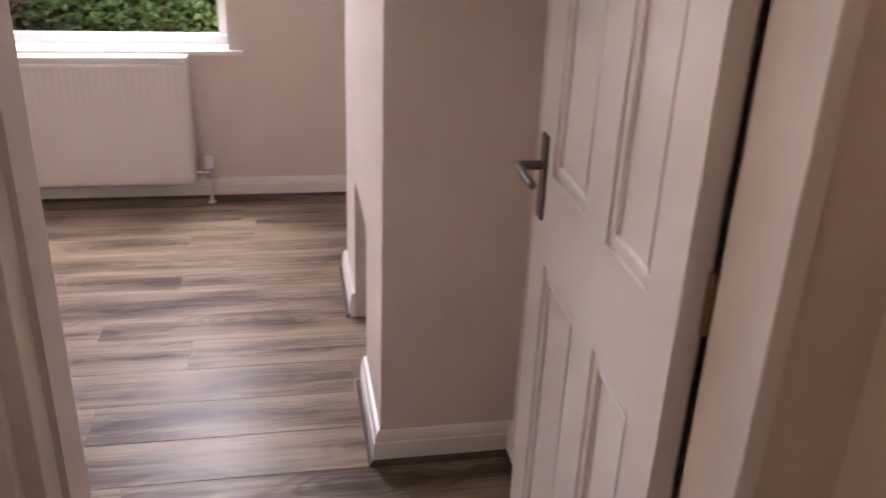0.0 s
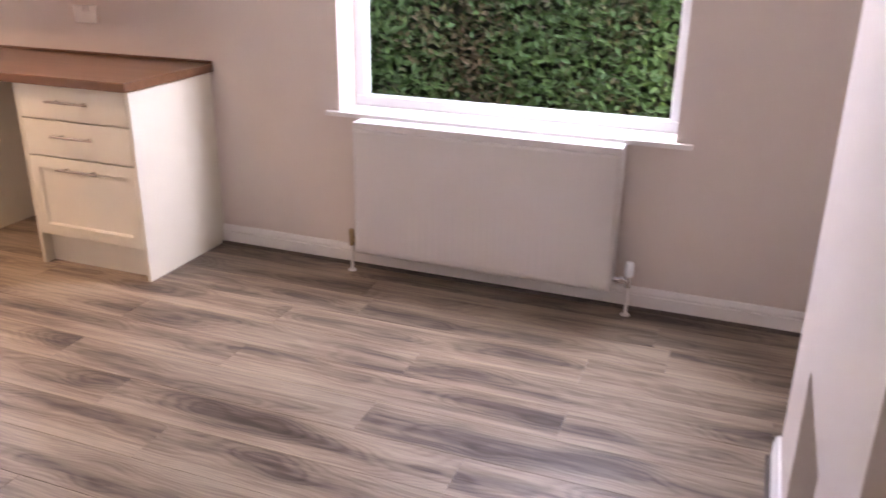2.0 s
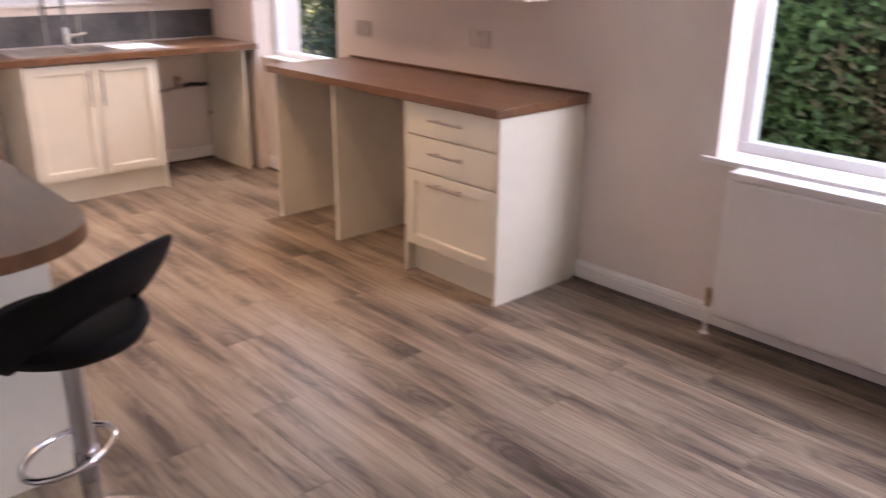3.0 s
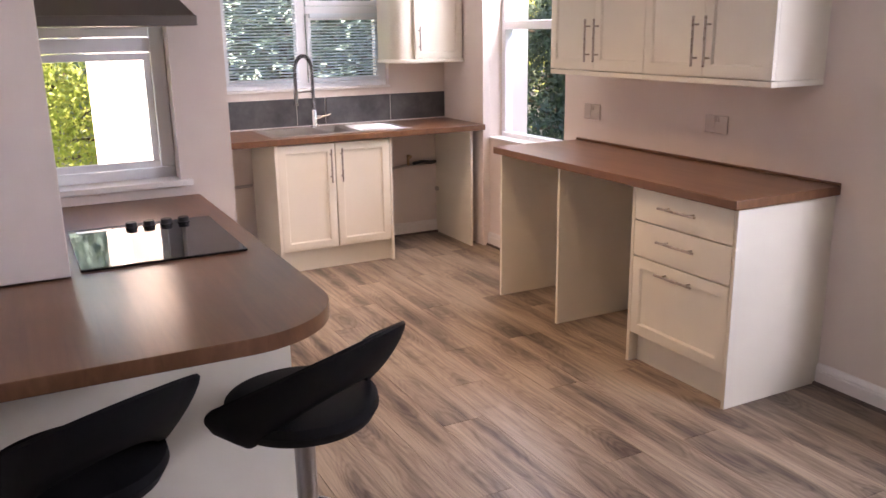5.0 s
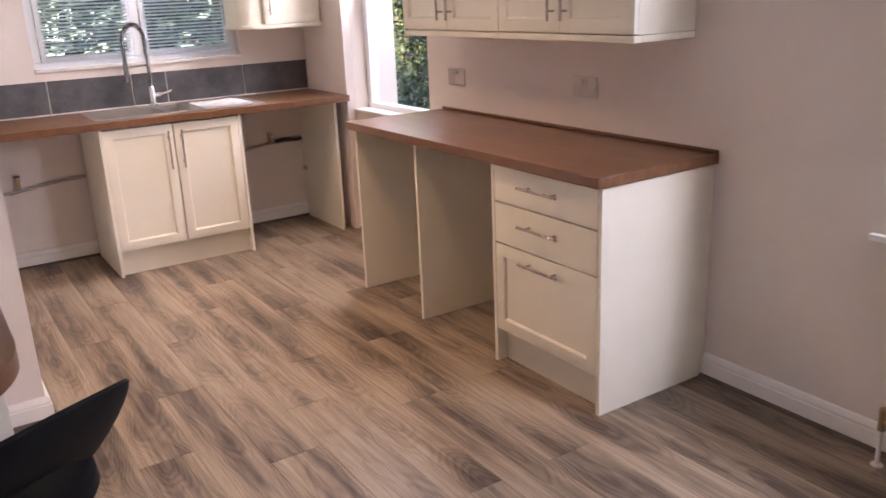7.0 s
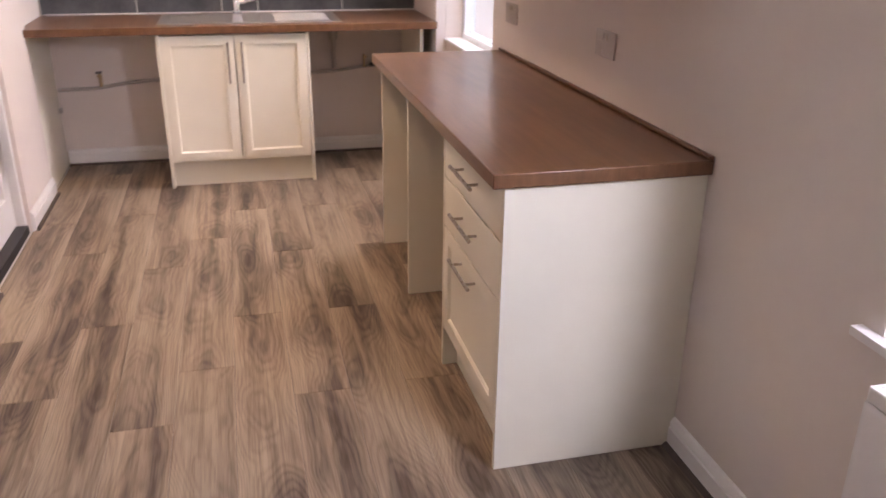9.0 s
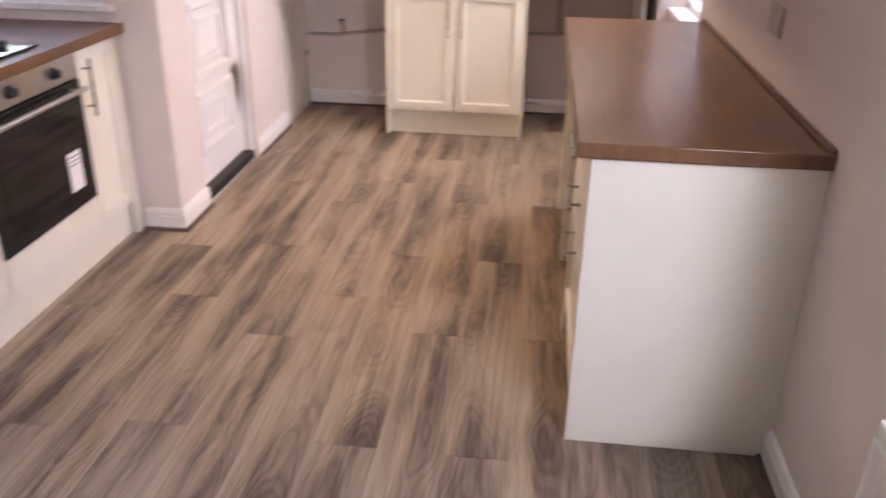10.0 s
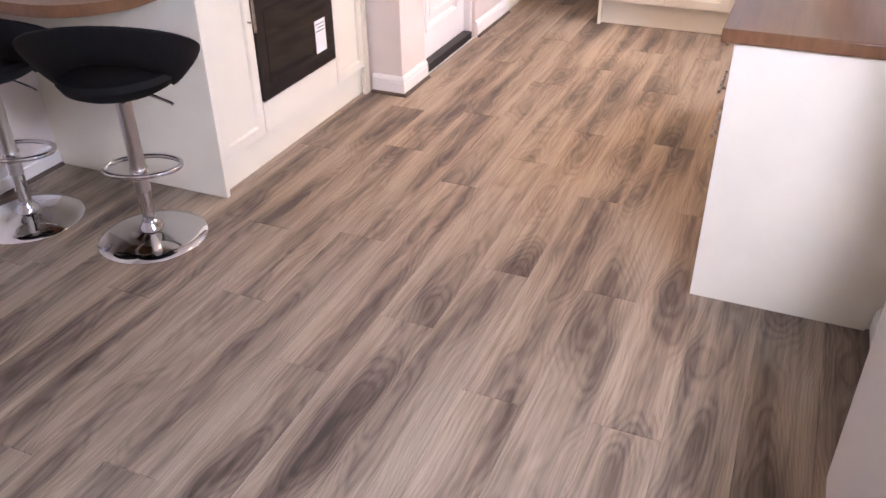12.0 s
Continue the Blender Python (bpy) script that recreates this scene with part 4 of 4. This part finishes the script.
part("rating_strip", boxes((-0.742, -0.712, -2.945, -2.83, 0.9182, 0.9188)), STEEL, hob)

hood = thing("cooker_hood", (-1.03, -2.76, 1.605), "brushed steel pyramid cooker hood on the wall", "cooker hood")
bm = bmesh.new()
lo = [bm.verts.new(p) for p in ((XP + 0.001, -3.06, 1.640), (-0.80, -3.06, 1.640), (-0.80, -2.465, 1.640), (XP + 0.001, -2.465, 1.640))]
hi = [bm.verts.new(p) for p in ((XP + 0.001, -2.89, 1.87), (-1.05, -2.89, 1.87), (-1.05, -2.63, 1.87), (XP + 0.001, -2.63, 1.87))]
bm.faces.new(lo[::-1])
bm.faces.new(hi)
for i in range(4):
    bm.faces.new((lo[i], lo[(i + 1) % 4], hi[(i + 1) % 4], hi[i]))
part("canopy", bm, HOODSTEEL, hood)
part("rim", boxes((XP + 0.001, -0.795, -3.065, -2.46, 1.605, 1.6395), bevel=0.003), HOODSTEEL, hood)
part("chimney", boxes((XP + 0.001, -1.052, -2.888, -2.632, 1.871, TOP - 0.002), bevel=0.002), STEEL, hood)

# ---------------------------------------------------------------- radiator
rad = thing("radiator", (1.42, -0.09, 0.115), "white ribbed panel radiator under the window", "radiator")
RX0, RX1, RZ0, RZ1 = 0.825, 2.003, 0.113, 0.727
for y in (-0.138, -0.062):
    bm = bmesh.new()
    n = 36
    pts = []
    for k in range(n):
        xa = RX0 + 0.02 + (RX1 - RX0 - 0.04) * k / n
        st = (RX1 - RX0 - 0.04) / n
        pts += [(xa + st * 0.06, y), (xa + st * 0.42, y), (xa + st * 0.56, y + 0.0009), (xa + st * 0.92, y + 0.0009)]
    pts = [(RX0 + 0.002, y)] + pts + [(RX1 - 0.002, y)]
    za, zb = RZ0 + 0.035, RZ1 - 0.045
    rows_ = []
    for z, flat_ in ((RZ0 + 0.004, 1), (RZ0 + 0.012, 1), (za, 1), (za + 0.02, 0), (zb - 0.02, 0), (zb, 1), (RZ1 - 0.03, 1)):
        rows_.append([bm.verts.new((px, (y if flat_ else py) + (0.006 if z < RZ0 + 0.005 else 0), z)) for px, py in pts])
    for r0, r1 in zip(rows_, rows_[1:]):
        for i in range(len(pts) - 1):
            bm.faces.new((r0[i], r0[i + 1], r1[i + 1], r1[i]))
    ob = part("panel", bm, RADIATOR, rad, "ribbed steel panel")
    sm = ob.modifiers.new("thickness", "SOLIDIFY")
    sm.thickness, sm.offset = 0.008, 1.0 if y < -0.1 else -1.0
for x0 in (RX0 - 0.002, RX1 - 0.008):
    part("side_cover", boxes((x0, x0 + 0.010, -0.140, -0.044, RZ0 + 0.03, RZ1), bevel=0.003), RADIATOR, rad)
grille = boxes((RX0, RX1, -0.141, -0.122, RZ1 - 0.03, RZ1 + 0.001), (RX0, RX1, -0.062, -0.045, RZ1 - 0.03, RZ1 + 0.001), bevel=0.004)
for k in range(48):
    x = RX0 + 0.012 + k * (RX1 - RX0 - 0.03) / 47
    box(grille, x, x + 0.019, -0.122, -0.062, RZ1 - 0.006, RZ1)
part("top_grille", grille, RADIATOR, rad)
part("fins", boxes(*[(RX0 + 0.03 + k * 0.036, RX0 + 0.032 + k * 0.036, -0.128, -0.072, RZ0 + 0.03, RZ1 - 0.05) for k in range(32)]), RADIATOR, rad)
for x in (RX0 + 0.15, RX1 - 0.15):
    part("wall_bracket", boxes((x, x + 0.03, -0.058, -0.001, RZ0 + 0.06, RZ1 - 0.08)), RADIATOR, rad)


def rad_valve(x, sx, trv):
    v = thing("radiator_valve", (x, -0.092, 0.0), "white thermostatic radiator valve on a pipe" if trv else "tarnished lockshield radiator valve on a pipe", "valve", "radiator valves")
    z = RZ0 + 0.045
    part("pipe", rod(bmesh.new(), (x, -0.092, 0.0), (x, -0.092, z), 0.0075, 14), GLOSS, v)
    part("pipe_collar", lathe(bmesh.new(), [(0, 0.001), (0.02, 0.001), (0.018, 0.006), (0.009, 0.008), (0, 0.008)], (x, -0.092), 20), GLOSS, v)
    body = rod(bmesh.new(), (x, -0.092, z - 0.03), (x, -0.092, z + 0.022), 0.0125, 14)
    rod(body, (x, -0.092, z), (x + sx * 0.068, -0.092, z), 0.011, 14)
    rod(body, (x + sx * 0.016, -0.092, z), (x + sx * 0.034, -0.092, z), 0.0155, 6)
    part("body", body, BRASS if not trv else CHROME, v, "metal valve body")
    if trv:
        part("head", lathe(bmesh.new(), [(0, z + 0.022), (0.017, z + 0.022), (0.020, z + 0.03), (0.020, z + 0.07), (0.015, z + 0.082), (0, z + 0.083)], (x, -0.092), 20), PVC, v, "white plastic head")
    else:
        part("cap", lathe(bmesh.new(), [(0, z + 0.022), (0.013, z + 0.022), (0.013, z + 0.045), (0.009, z + 0.05), (0, z + 0.05)], (x, -0.092), 16), BRASS, v)


rad_valve(RX0 - 0.045, 1, False)
rad_valve(RX1 + 0.066, -1, True)

# ---------------------------------------------------------------- sockets
for x, z in ((-0.707, 1.105), (-1.698, 1.090)):
    s = thing("wall_socket", (x, -0.004, z), "brushed steel double wall socket", "socket", "sockets above the worktop")
    plate = part("plate", boxes((x - 0.074, x + 0.074, -0.009, -0.001, z - 0.044, z + 0.044), bevel=0.0025), PLATE, s)
    for dx in (-0.036, 0.036):
        part("insert", boxes((x + dx - 0.026, x + dx + 0.026, -0.0105, -0.009, z - 0.034, z + 0.008), bevel=0.0005), PLATE, s)
        part("rocker", boxes((x + dx * 0.35 - 0.008, x + dx * 0.35 + 0.008, -0.014, -0.009, z + 0.014, z + 0.036), bevel=0.0015), PLATE, s)

# ---------------------------------------------------------------- bar stools


def bar_stool(cx, cy):
    turn = radians(28)                   # the way the backrest faces
    s = thing("bar_stool", (cx, cy, 0), "black faux-leather gas-lift bar stool with a chrome pedestal", "bar stool", "stools at the breakfast bar")
    part("base", lathe(bmesh.new(), [(0, 0.0), (0.200, 0.0), (0.203, 0.004), (0.199, 0.009), (0.16, 0.020), (0.10, 0.030), (0.06, 0.036), (0.045, 0.042), (0.0, 0.043)], (cx, cy), 56), CHROME, s, "mirror chrome disc base")
    part("collar", lathe(bmesh.new(), [(0.0, 0.04), (0.046, 0.040), (0.043, 0.052), (0.034, 0.062), (0.030, 0.075), (0.0, 0.076)], (cx, cy), 32), CHROME, s)
    part("lower_tube", rod(bmesh.new(), (cx, cy, 0.07), (cx, cy, 0.33), 0.0245, 24), CHROME, s)
    part("upper_tube", rod(bmesh.new(), (cx, cy, 0.20), (cx, cy, 0.60), 0.0275, 24), STEEL, s, "steel gas-lift tube")
    ring = []
    for k in range(36):
        a = k * math.tau / 36
        fx, fy = 0.054 + 0.090 * math.cos(a), 0.140 * math.sin(a)
        ring.append((cx + fx * math.cos(turn + math.pi) - fy * math.sin(turn + math.pi), cy + fx * math.sin(turn + math.pi) + fy * math.cos(turn + math.pi), 0.270))
    fr = tube(bmesh.new(), ring, 0.0095, 10, True)
    rod(fr, (cx, cy, 0.252), (cx, cy, 0.292), 0.033, 20)
    part("footrest", fr, CHROME, s, "chrome hoop footrest")
    part("lever", tube(bmesh.new(), [(cx, cy, 0.575), (cx - 0.04, cy + 0.09, 0.57), (cx - 0.06, cy + 0.15, 0.545), (cx - 0.063, cy + 0.165, 0.537)], 0.0055, 8), CHROME, s, "thin chrome height lever")
    part("mount", boxes((cx - 0.08, cx + 0.08, cy - 0.08, cy + 0.08, 0.578, 0.590), bevel=0.004), BLACK, s)
    # seat cushion: a padded bowl
    part("seat", lathe(bmesh.new(), [(0, 0.588), (0.10, 0.590), (0.150, 0.598), (0.184, 0.616), (0.200, 0.644), (0.196, 0.668), (0.17, 0.680), (0.08, 0.679), (0, 0.676)], (cx, cy), 40), LEATHER, s, "padded black seat")
    # low wrap-round back
    bm = bmesh.new()
    sections = []
    N = 40
    for i in range(N + 1):
        f_ = i / N * 2 - 1
        a = f_ * radians(106)
        end = math.sqrt(max(0.0, 1 - max(0.0, (abs(f_) - 0.84) / 0.16) ** 2)) * 0.8 + 0.2
        zt = 0.745 + 0.52 * 0.275 * math.cos(a)
        zb = max(zt - 0.150, 0.598)
        zm = (zt + zb) / 2 - 0.01
        zt, zb = zm + (zt - zm) * end, zm + (zb - zm) * end
        th = 0.024 * (0.55 + 0.45 * end)
        ring_ = []
        for k in range(16):
            q = k / 16 * math.tau
            v = (1 - math.cos(q)) / 2
            w_ = 0.5 + (v - 0.5) * end
            ra, rb = 0.168 + 0.088 * w_, 0.180 + 0.108 * w_
            ra, rb = ra + th * math.sin(q), rb + th * math.sin(q)
            px, py = ra * math.cos(a), rb * math.sin(a)
            ring_.append(bm.verts.new((cx + px * math.cos(turn) - py * math.sin(turn), cy + px * math.sin(turn) + py * math.cos(turn), zb + (zt - zb) * v)))
        sections.append(ring_)
    for a, b in zip(sections, sections[1:]):
        for k in range(16):
            bm.faces.new((a[k], a[(k + 1) % 16], b[(k + 1) % 16], b[k]))
    bm.faces.new(sections[0][::-1])
    bm.faces.new(sections[-1])
    part("backrest", bm, LEATHER, s, "low curved black backrest")
    return s


stool = bar_stool(0.385, -2.52)
copy_thing(stool, pose(0.46, -3.068, 0, 0, 0, -2))

# ---------------------------------------------------------------- unseen ceiling lights


def ceiling_light(x, y, r=0.17):
    c = thing("ceiling_light", (x, y, TOP - 0.07), "unseen round light added to brighten the hall, with an opal diffuser", "ceiling light", "ceiling lights")
    part("base_ring", lathe(bmesh.new(), [(0, TOP - 0.002), (r + 0.01, TOP - 0.002), (r + 0.01, TOP - 0.028), (r, TOP - 0.03), (0, TOP - 0.03)], (x, y), 40), GLOSS, c)
    part("diffuser", lathe(bmesh.new(), [(r - 0.004, TOP - 0.0305), (r - 0.01, TOP - 0.045), (r * 0.75, TOP - 0.06), (r * 0.4, TOP - 0.068), (0, TOP - 0.07)], (x, y), 40), HALLGLASS, c, "warm glowing opal diffuser")


# added out of view to light the hall; no such fitting is known
ceiling_light(*HALL_FILL)

# fittings and wide spots added out of view to warm and brighten the kitchen
for x, y in ADDED_DOWNLIGHTS:
    c = thing("downlight", (x, y, TOP - 0.012), "unseen recessed downlight added for the warm light on the kitchen floor", "downlight", "kitchen downlights")
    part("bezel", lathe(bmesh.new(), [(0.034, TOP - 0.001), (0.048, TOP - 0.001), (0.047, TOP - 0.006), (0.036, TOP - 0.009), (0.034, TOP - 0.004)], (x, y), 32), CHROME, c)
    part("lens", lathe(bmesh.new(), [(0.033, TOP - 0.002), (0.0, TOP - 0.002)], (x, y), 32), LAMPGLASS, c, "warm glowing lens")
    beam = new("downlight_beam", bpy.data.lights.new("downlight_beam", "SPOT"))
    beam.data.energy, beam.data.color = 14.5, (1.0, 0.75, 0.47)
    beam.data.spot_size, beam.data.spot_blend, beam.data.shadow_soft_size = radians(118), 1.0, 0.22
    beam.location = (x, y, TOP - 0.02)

# ---------------------------------------------------------------- outside
def leaves(count, sample, size, seed, facing=(0.45, -0.2, 0.85)):
    rng = np.random.default_rng(seed)
    p = sample(rng, count)
    a = rng.normal(size=(count, 3))
    a /= np.linalg.norm(a, axis=1)[:, None]
    b = np.cross(np.array(facing) + rng.normal(0, 0.4, (count, 3)), a)
    b /= np.linalg.norm(b, axis=1)[:, None]
    s = size * rng.uniform(0.6, 1.35, (count, 1))
    nrm = np.cross(a, b)
    tip, base = p + a * s, p - a * s
    le, ri = p + b * s * 0.5 + nrm * s * 0.18, p - b * s * 0.5 + nrm * s * 0.18
    v = np.stack([base, le, tip, ri], 1).reshape(-1, 3)
    i = np.arange(count)[:, None] * 4
    f_ = np.concatenate([i + [0, 1, 2], i + [0, 2, 3]], 0)
    return v, f_


def leaf_object(name, v, f_, mat):
    me = bpy.data.meshes.new(name)
    me.from_pydata(v.tolist(), [], f_.tolist())
    me.materials.append(mat)
    return me


def hedge(name, x0, x1, y0, y1, h, count, seed, label, size=0.021):
    g = tagged(new(name), label, "hedge", kind="stuff")
    ORIGIN[g.name] = Vector((0, 0, 0))

    def sample(rng, n):
        u = rng.uniform(size=(n, 3))
        p = np.empty((n, 3))
        p[:, 0] = x0 + (x1 - x0) * u[:, 0]
        depth = np.abs(rng.normal(0, 0.055, n))
        bulge = 0.06 * np.sin(p[:, 0] * 5.1 + seed) + 0.05 * np.sin(p[:, 0] * 2.3 + 4 * u[:, 2])
        p[:, 1] = y0 + depth + bulge
        p[:, 2] = h * u[:, 2]
        topm = rng.uniform(size=n) < 0.12
        p[topm, 1] = y0 + (y1 - y0) * u[topm, 1]
        p[topm, 2] = h + rng.normal(0, 0.06, topm.sum())
        return p

    v, f_ = leaves(count, sample, size, seed, (0.0, -0.65, 0.75))
    o = new("hedge_leaves", leaf_object("hedge_leaves", v, f_, HEDGE))
    o.parent = g
    # solid dark box: the hedge's inner shade put into a shape
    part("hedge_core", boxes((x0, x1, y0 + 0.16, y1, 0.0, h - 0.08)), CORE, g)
    tw = bmesh.new()
    rng = random.Random(seed)
    for k in range(int((x1 - x0) * 34)):
        x = rng.uniform(x0, x1)
        z = rng.uniform(0.1, h - 0.5)
        tube(tw, [(x, y0 + 0.15, z), (x + rng.uniform(-0.05, 0.05), y0 + 0.09, z + 0.2), (x + rng.uniform(-0.1, 0.1), y0 + 0.03, z + 0.42)], 0.004, 4)
    part("twigs", tw, BARK, g)
    return g


structure("ground", boxes((-400, 400, -400, 400, -0.45, -0.25)), LAWN, "green lawn around the house", "ground")
slab = boxes((XW - 0.3, XE + 0.2, -2.60, 0.32, -0.249, -0.012), (BACKDOOR[1], XE + 0.2, YS - 0.12, -2.60, -0.249, -0.012), (1.40, XE + 0.2, -5.4, YS - 0.12, -0.249, -0.012))
structure("foundation", slab, RENDER, "rendered plinth of the house", "foundation")
hedge("hedge", -0.9, 5.2, 1.25, 1.95, 1.66, 40000, 3, "tall clipped hedge of green and browning leaves outside the window", 0.027)


def tree(x, y, h, spread, seed, mat, label, count=5200, size=0.05):
    t_ = thing("tree", (x, y, -0.25), label, "tree", "garden trees and shrubs")
    rng = random.Random(seed)
    bm = tube(bmesh.new(), [(x, y, -0.25), (x + 0.05, y, h * 0.3), (x, y + 0.05, h * 0.6), (x, y, h * 0.85)], 0.06, 8)
    tips = []
    for k in range(14):
        z = h * rng.uniform(0.12, 0.85)
        a = rng.uniform(0, math.tau)
        L = spread * rng.uniform(0.5, 1.0) * (1.15 - z / h * 0.6)
        e = (x + L * math.cos(a), y + L * math.sin(a), z + L * rng.uniform(0.1, 0.6))
        tube(bm, [(x, y, z), (x + 0.5 * L * math.cos(a), y + 0.5 * L * math.sin(a), z + 0.1 * L), e], 0.018, 5)
        tips.append(e)
        tips.append(tuple((p + q) / 2 for p, q in zip(e, (x, y, z + 0.1))))
    part("trunk", bm, BARK, t_)
    tp = np.array(tips)

    def sample(r, n):
        c = tp[r.integers(0, len(tp), n)]
        return c + r.normal(0, spread * 0.17, (n, 3))

    v, f_ = leaves(count, sample, size, seed)
    v[:, 2] = np.maximum(v[:, 2], -0.24)
    o = new("crown", leaf_object("crown", v - np.array([x, y, -0.25]), f_, mat))
    o.parent = t_


tree(-4.6, 2.2, 2.9, 1.1, 11, CONIFER, "dark green garden shrub outside the side window", 14000, 0.03)
tree(-3.4, 2.9, 3.4, 1.2, 12, CONIFER, "dense green garden tree outside the side window", 14000, 0.03)
tree(-6.4, 3.0, 4.2, 1.6, 13, YELLOWLEAF, "sunlit yellow-green garden tree", 6000)
tree(-6.6, -0.4, 3.4, 1.5, 14, HAZELEAF, "garden tree beyond the sink window, haze put into its leaf colour", 7000, 0.06)
tree(-6.8, -1.9, 3.2, 1.5, 15, HAZELEAF, "leafy garden shrub beyond the sink window", 7000, 0.06)
tree(-7.6, 0.9, 3.8, 1.6, 16, HAZELEAF, "tall green garden tree beyond the sink window", 6000, 0.06)
tree(-5.8, -3.35, 1.5, 0.9, 17, YELLOWLEAF, "sunlit yellow-green shrub beyond the hob window", 12000, 0.03)
tree(-8.2, -5.6, 3.6, 1.8, 18, YELLOWLEAF, "sunlit yellow-green tree beyond the hob window", 7000, 0.06)

hedge("hedge", -15.0, -1.4, 5.2, 6.0, 3.0, 26000, 8, "dense dark green garden hedge along the boundary", 0.06)
tree(-8.6, -1.2, 3.6, 1.5, 21, HAZELEAF, "leafy green tree at the end of the garden", 9000, 0.05)
tree(-9.0, -2.9, 3.2, 1.5, 22, HAZELEAF, "broad green shrub at the end of the garden", 9000, 0.05)
tree(-9.2, 0.6, 3.8, 1.6, 23, HAZELEAF, "tall green tree at the end of the garden", 9000, 0.05)
tree(-5.4, 2.9, 2.0, 1.1, 24, CONIFER, "low dark green garden shrub", 9000, 0.035)
tree(-7.2, -3.0, 1.7, 1.2, 25, YELLOWLEAF, "bright yellow-green garden shrub", 9000, 0.035)

fence = thing("garden_fence", (-9.5, 0, -0.25), "weathered grey board fence across the garden", "fence")
fmesh = make_mesh("board", boxes((-0.012, 0.012, -0.07, 0.07, 0, 1.75), bevel=0.004), FENCE)
for k in range(62):
    o = new("board", fmesh)
    o.parent = fence
    o.location = (0, -2.6 + k * 0.147, 0)

house = thing("neighbour_house", (-19.0, -3.5, -0.25), "distant brick house with white windows beyond the garden", "house")
part("wall", boxes((-22, -19, -8.0, 1.0, -0.25, 4.6)), FENCE, house)
part("roof", boxes((-22.3, -18.6, -8.3, 1.3, 4.601, 5.0), bevel=0.05), ROOF, house)
for y in (-6.6, -5.2, -3.8, -2.4, -1.0):
    w_ = part("window", frame_bars(bmesh.new(), y, y + 0.9, 0.5, 1.7, -18.99, -18.93, 0.09, "y"), PVC, house)
    part("pane", boxes((-18.985, -18.965, y + 0.09, y + 0.81, 0.59, 1.61)), BLACKGLASS, w_)

# ---------------------------------------------------------------- floor
floor = structure("floor", boxes((XW, XE, YK, 0.0, -0.011, -0.0035), (BACKDOOR[1], XE, YS - 0.12, YK, -0.011, -0.0035), (1.46, XE, -5.28, YS - 0.12, -0.011, -0.0035)), JOINT, "grey-brown oak laminate plank floor", "floor")
PW, PL = 0.1915, 1.275
plank_cache = {}


def plank_mesh(length, width):
    key = (round(length, 3), round(width, 3))
    if key not in plank_cache:
        bm = bmesh.new()
        a, b, ch = length / 2 - 0.0004, width / 2 - 0.0004, 0.0014
        lo = [bm.verts.new((sx * a, sy * b, -0.0034)) for sx, sy in ((-1, -1), (1, -1), (1, 1), (-1, 1))]
        mid = [bm.verts.new((sx * a, sy * b, -0.0012)) for sx, sy in ((-1, -1), (1, -1), (1, 1), (-1, 1))]
        hi = [bm.verts.new((sx * (a - ch), sy * (b - ch), 0)) for sx, sy in ((-1, -1), (1, -1), (1, 1), (-1, 1))]
        bm.faces.new(hi)
        for r0, r1 in ((lo, mid), (mid, hi)):
            for i in range(4):
                bm.faces.new((r0[i], r0[(i + 1) % 4], r1[(i + 1) % 4], r1[i]))
        plank_cache[key] = make_mesh("plank", bm, FLOORWOOD, False)
    return plank_cache[key]


known_ends = {3: -0.545, 4: 0.117, 5: -0.535, 6: 0.113, 7: 0.505, 8: 0.828, 9: 0.087, 10: 0.585, 12: 0.72}
rng = random.Random(5)
edges = [0.0, -0.152]
while edges[-1] > -5.28:
    edges.append(max(edges[-1] - PW, -5.28))
for r_, (ya, yb) in enumerate(zip(edges[1:], edges)):
    start = known_ends.get(r_, rng.uniform(0, PL))
    west = XW if ya > YK - 0.1 else (BACKDOOR[1] + 0.1 if ya > YS - 0.15 else 1.46)
    x = start - PL * math.ceil((start - west) / PL)
    while x < XE:
        a, b = max(x, west), min(x + PL, XE)
        if b - a > 0.01 and yb - ya > 0.01:
            o = new("plank", plank_mesh(b - a, yb - ya))
            o.parent = floor
            o.location = ((a + b) / 2, (ya + yb) / 2, 0)
        x += PL
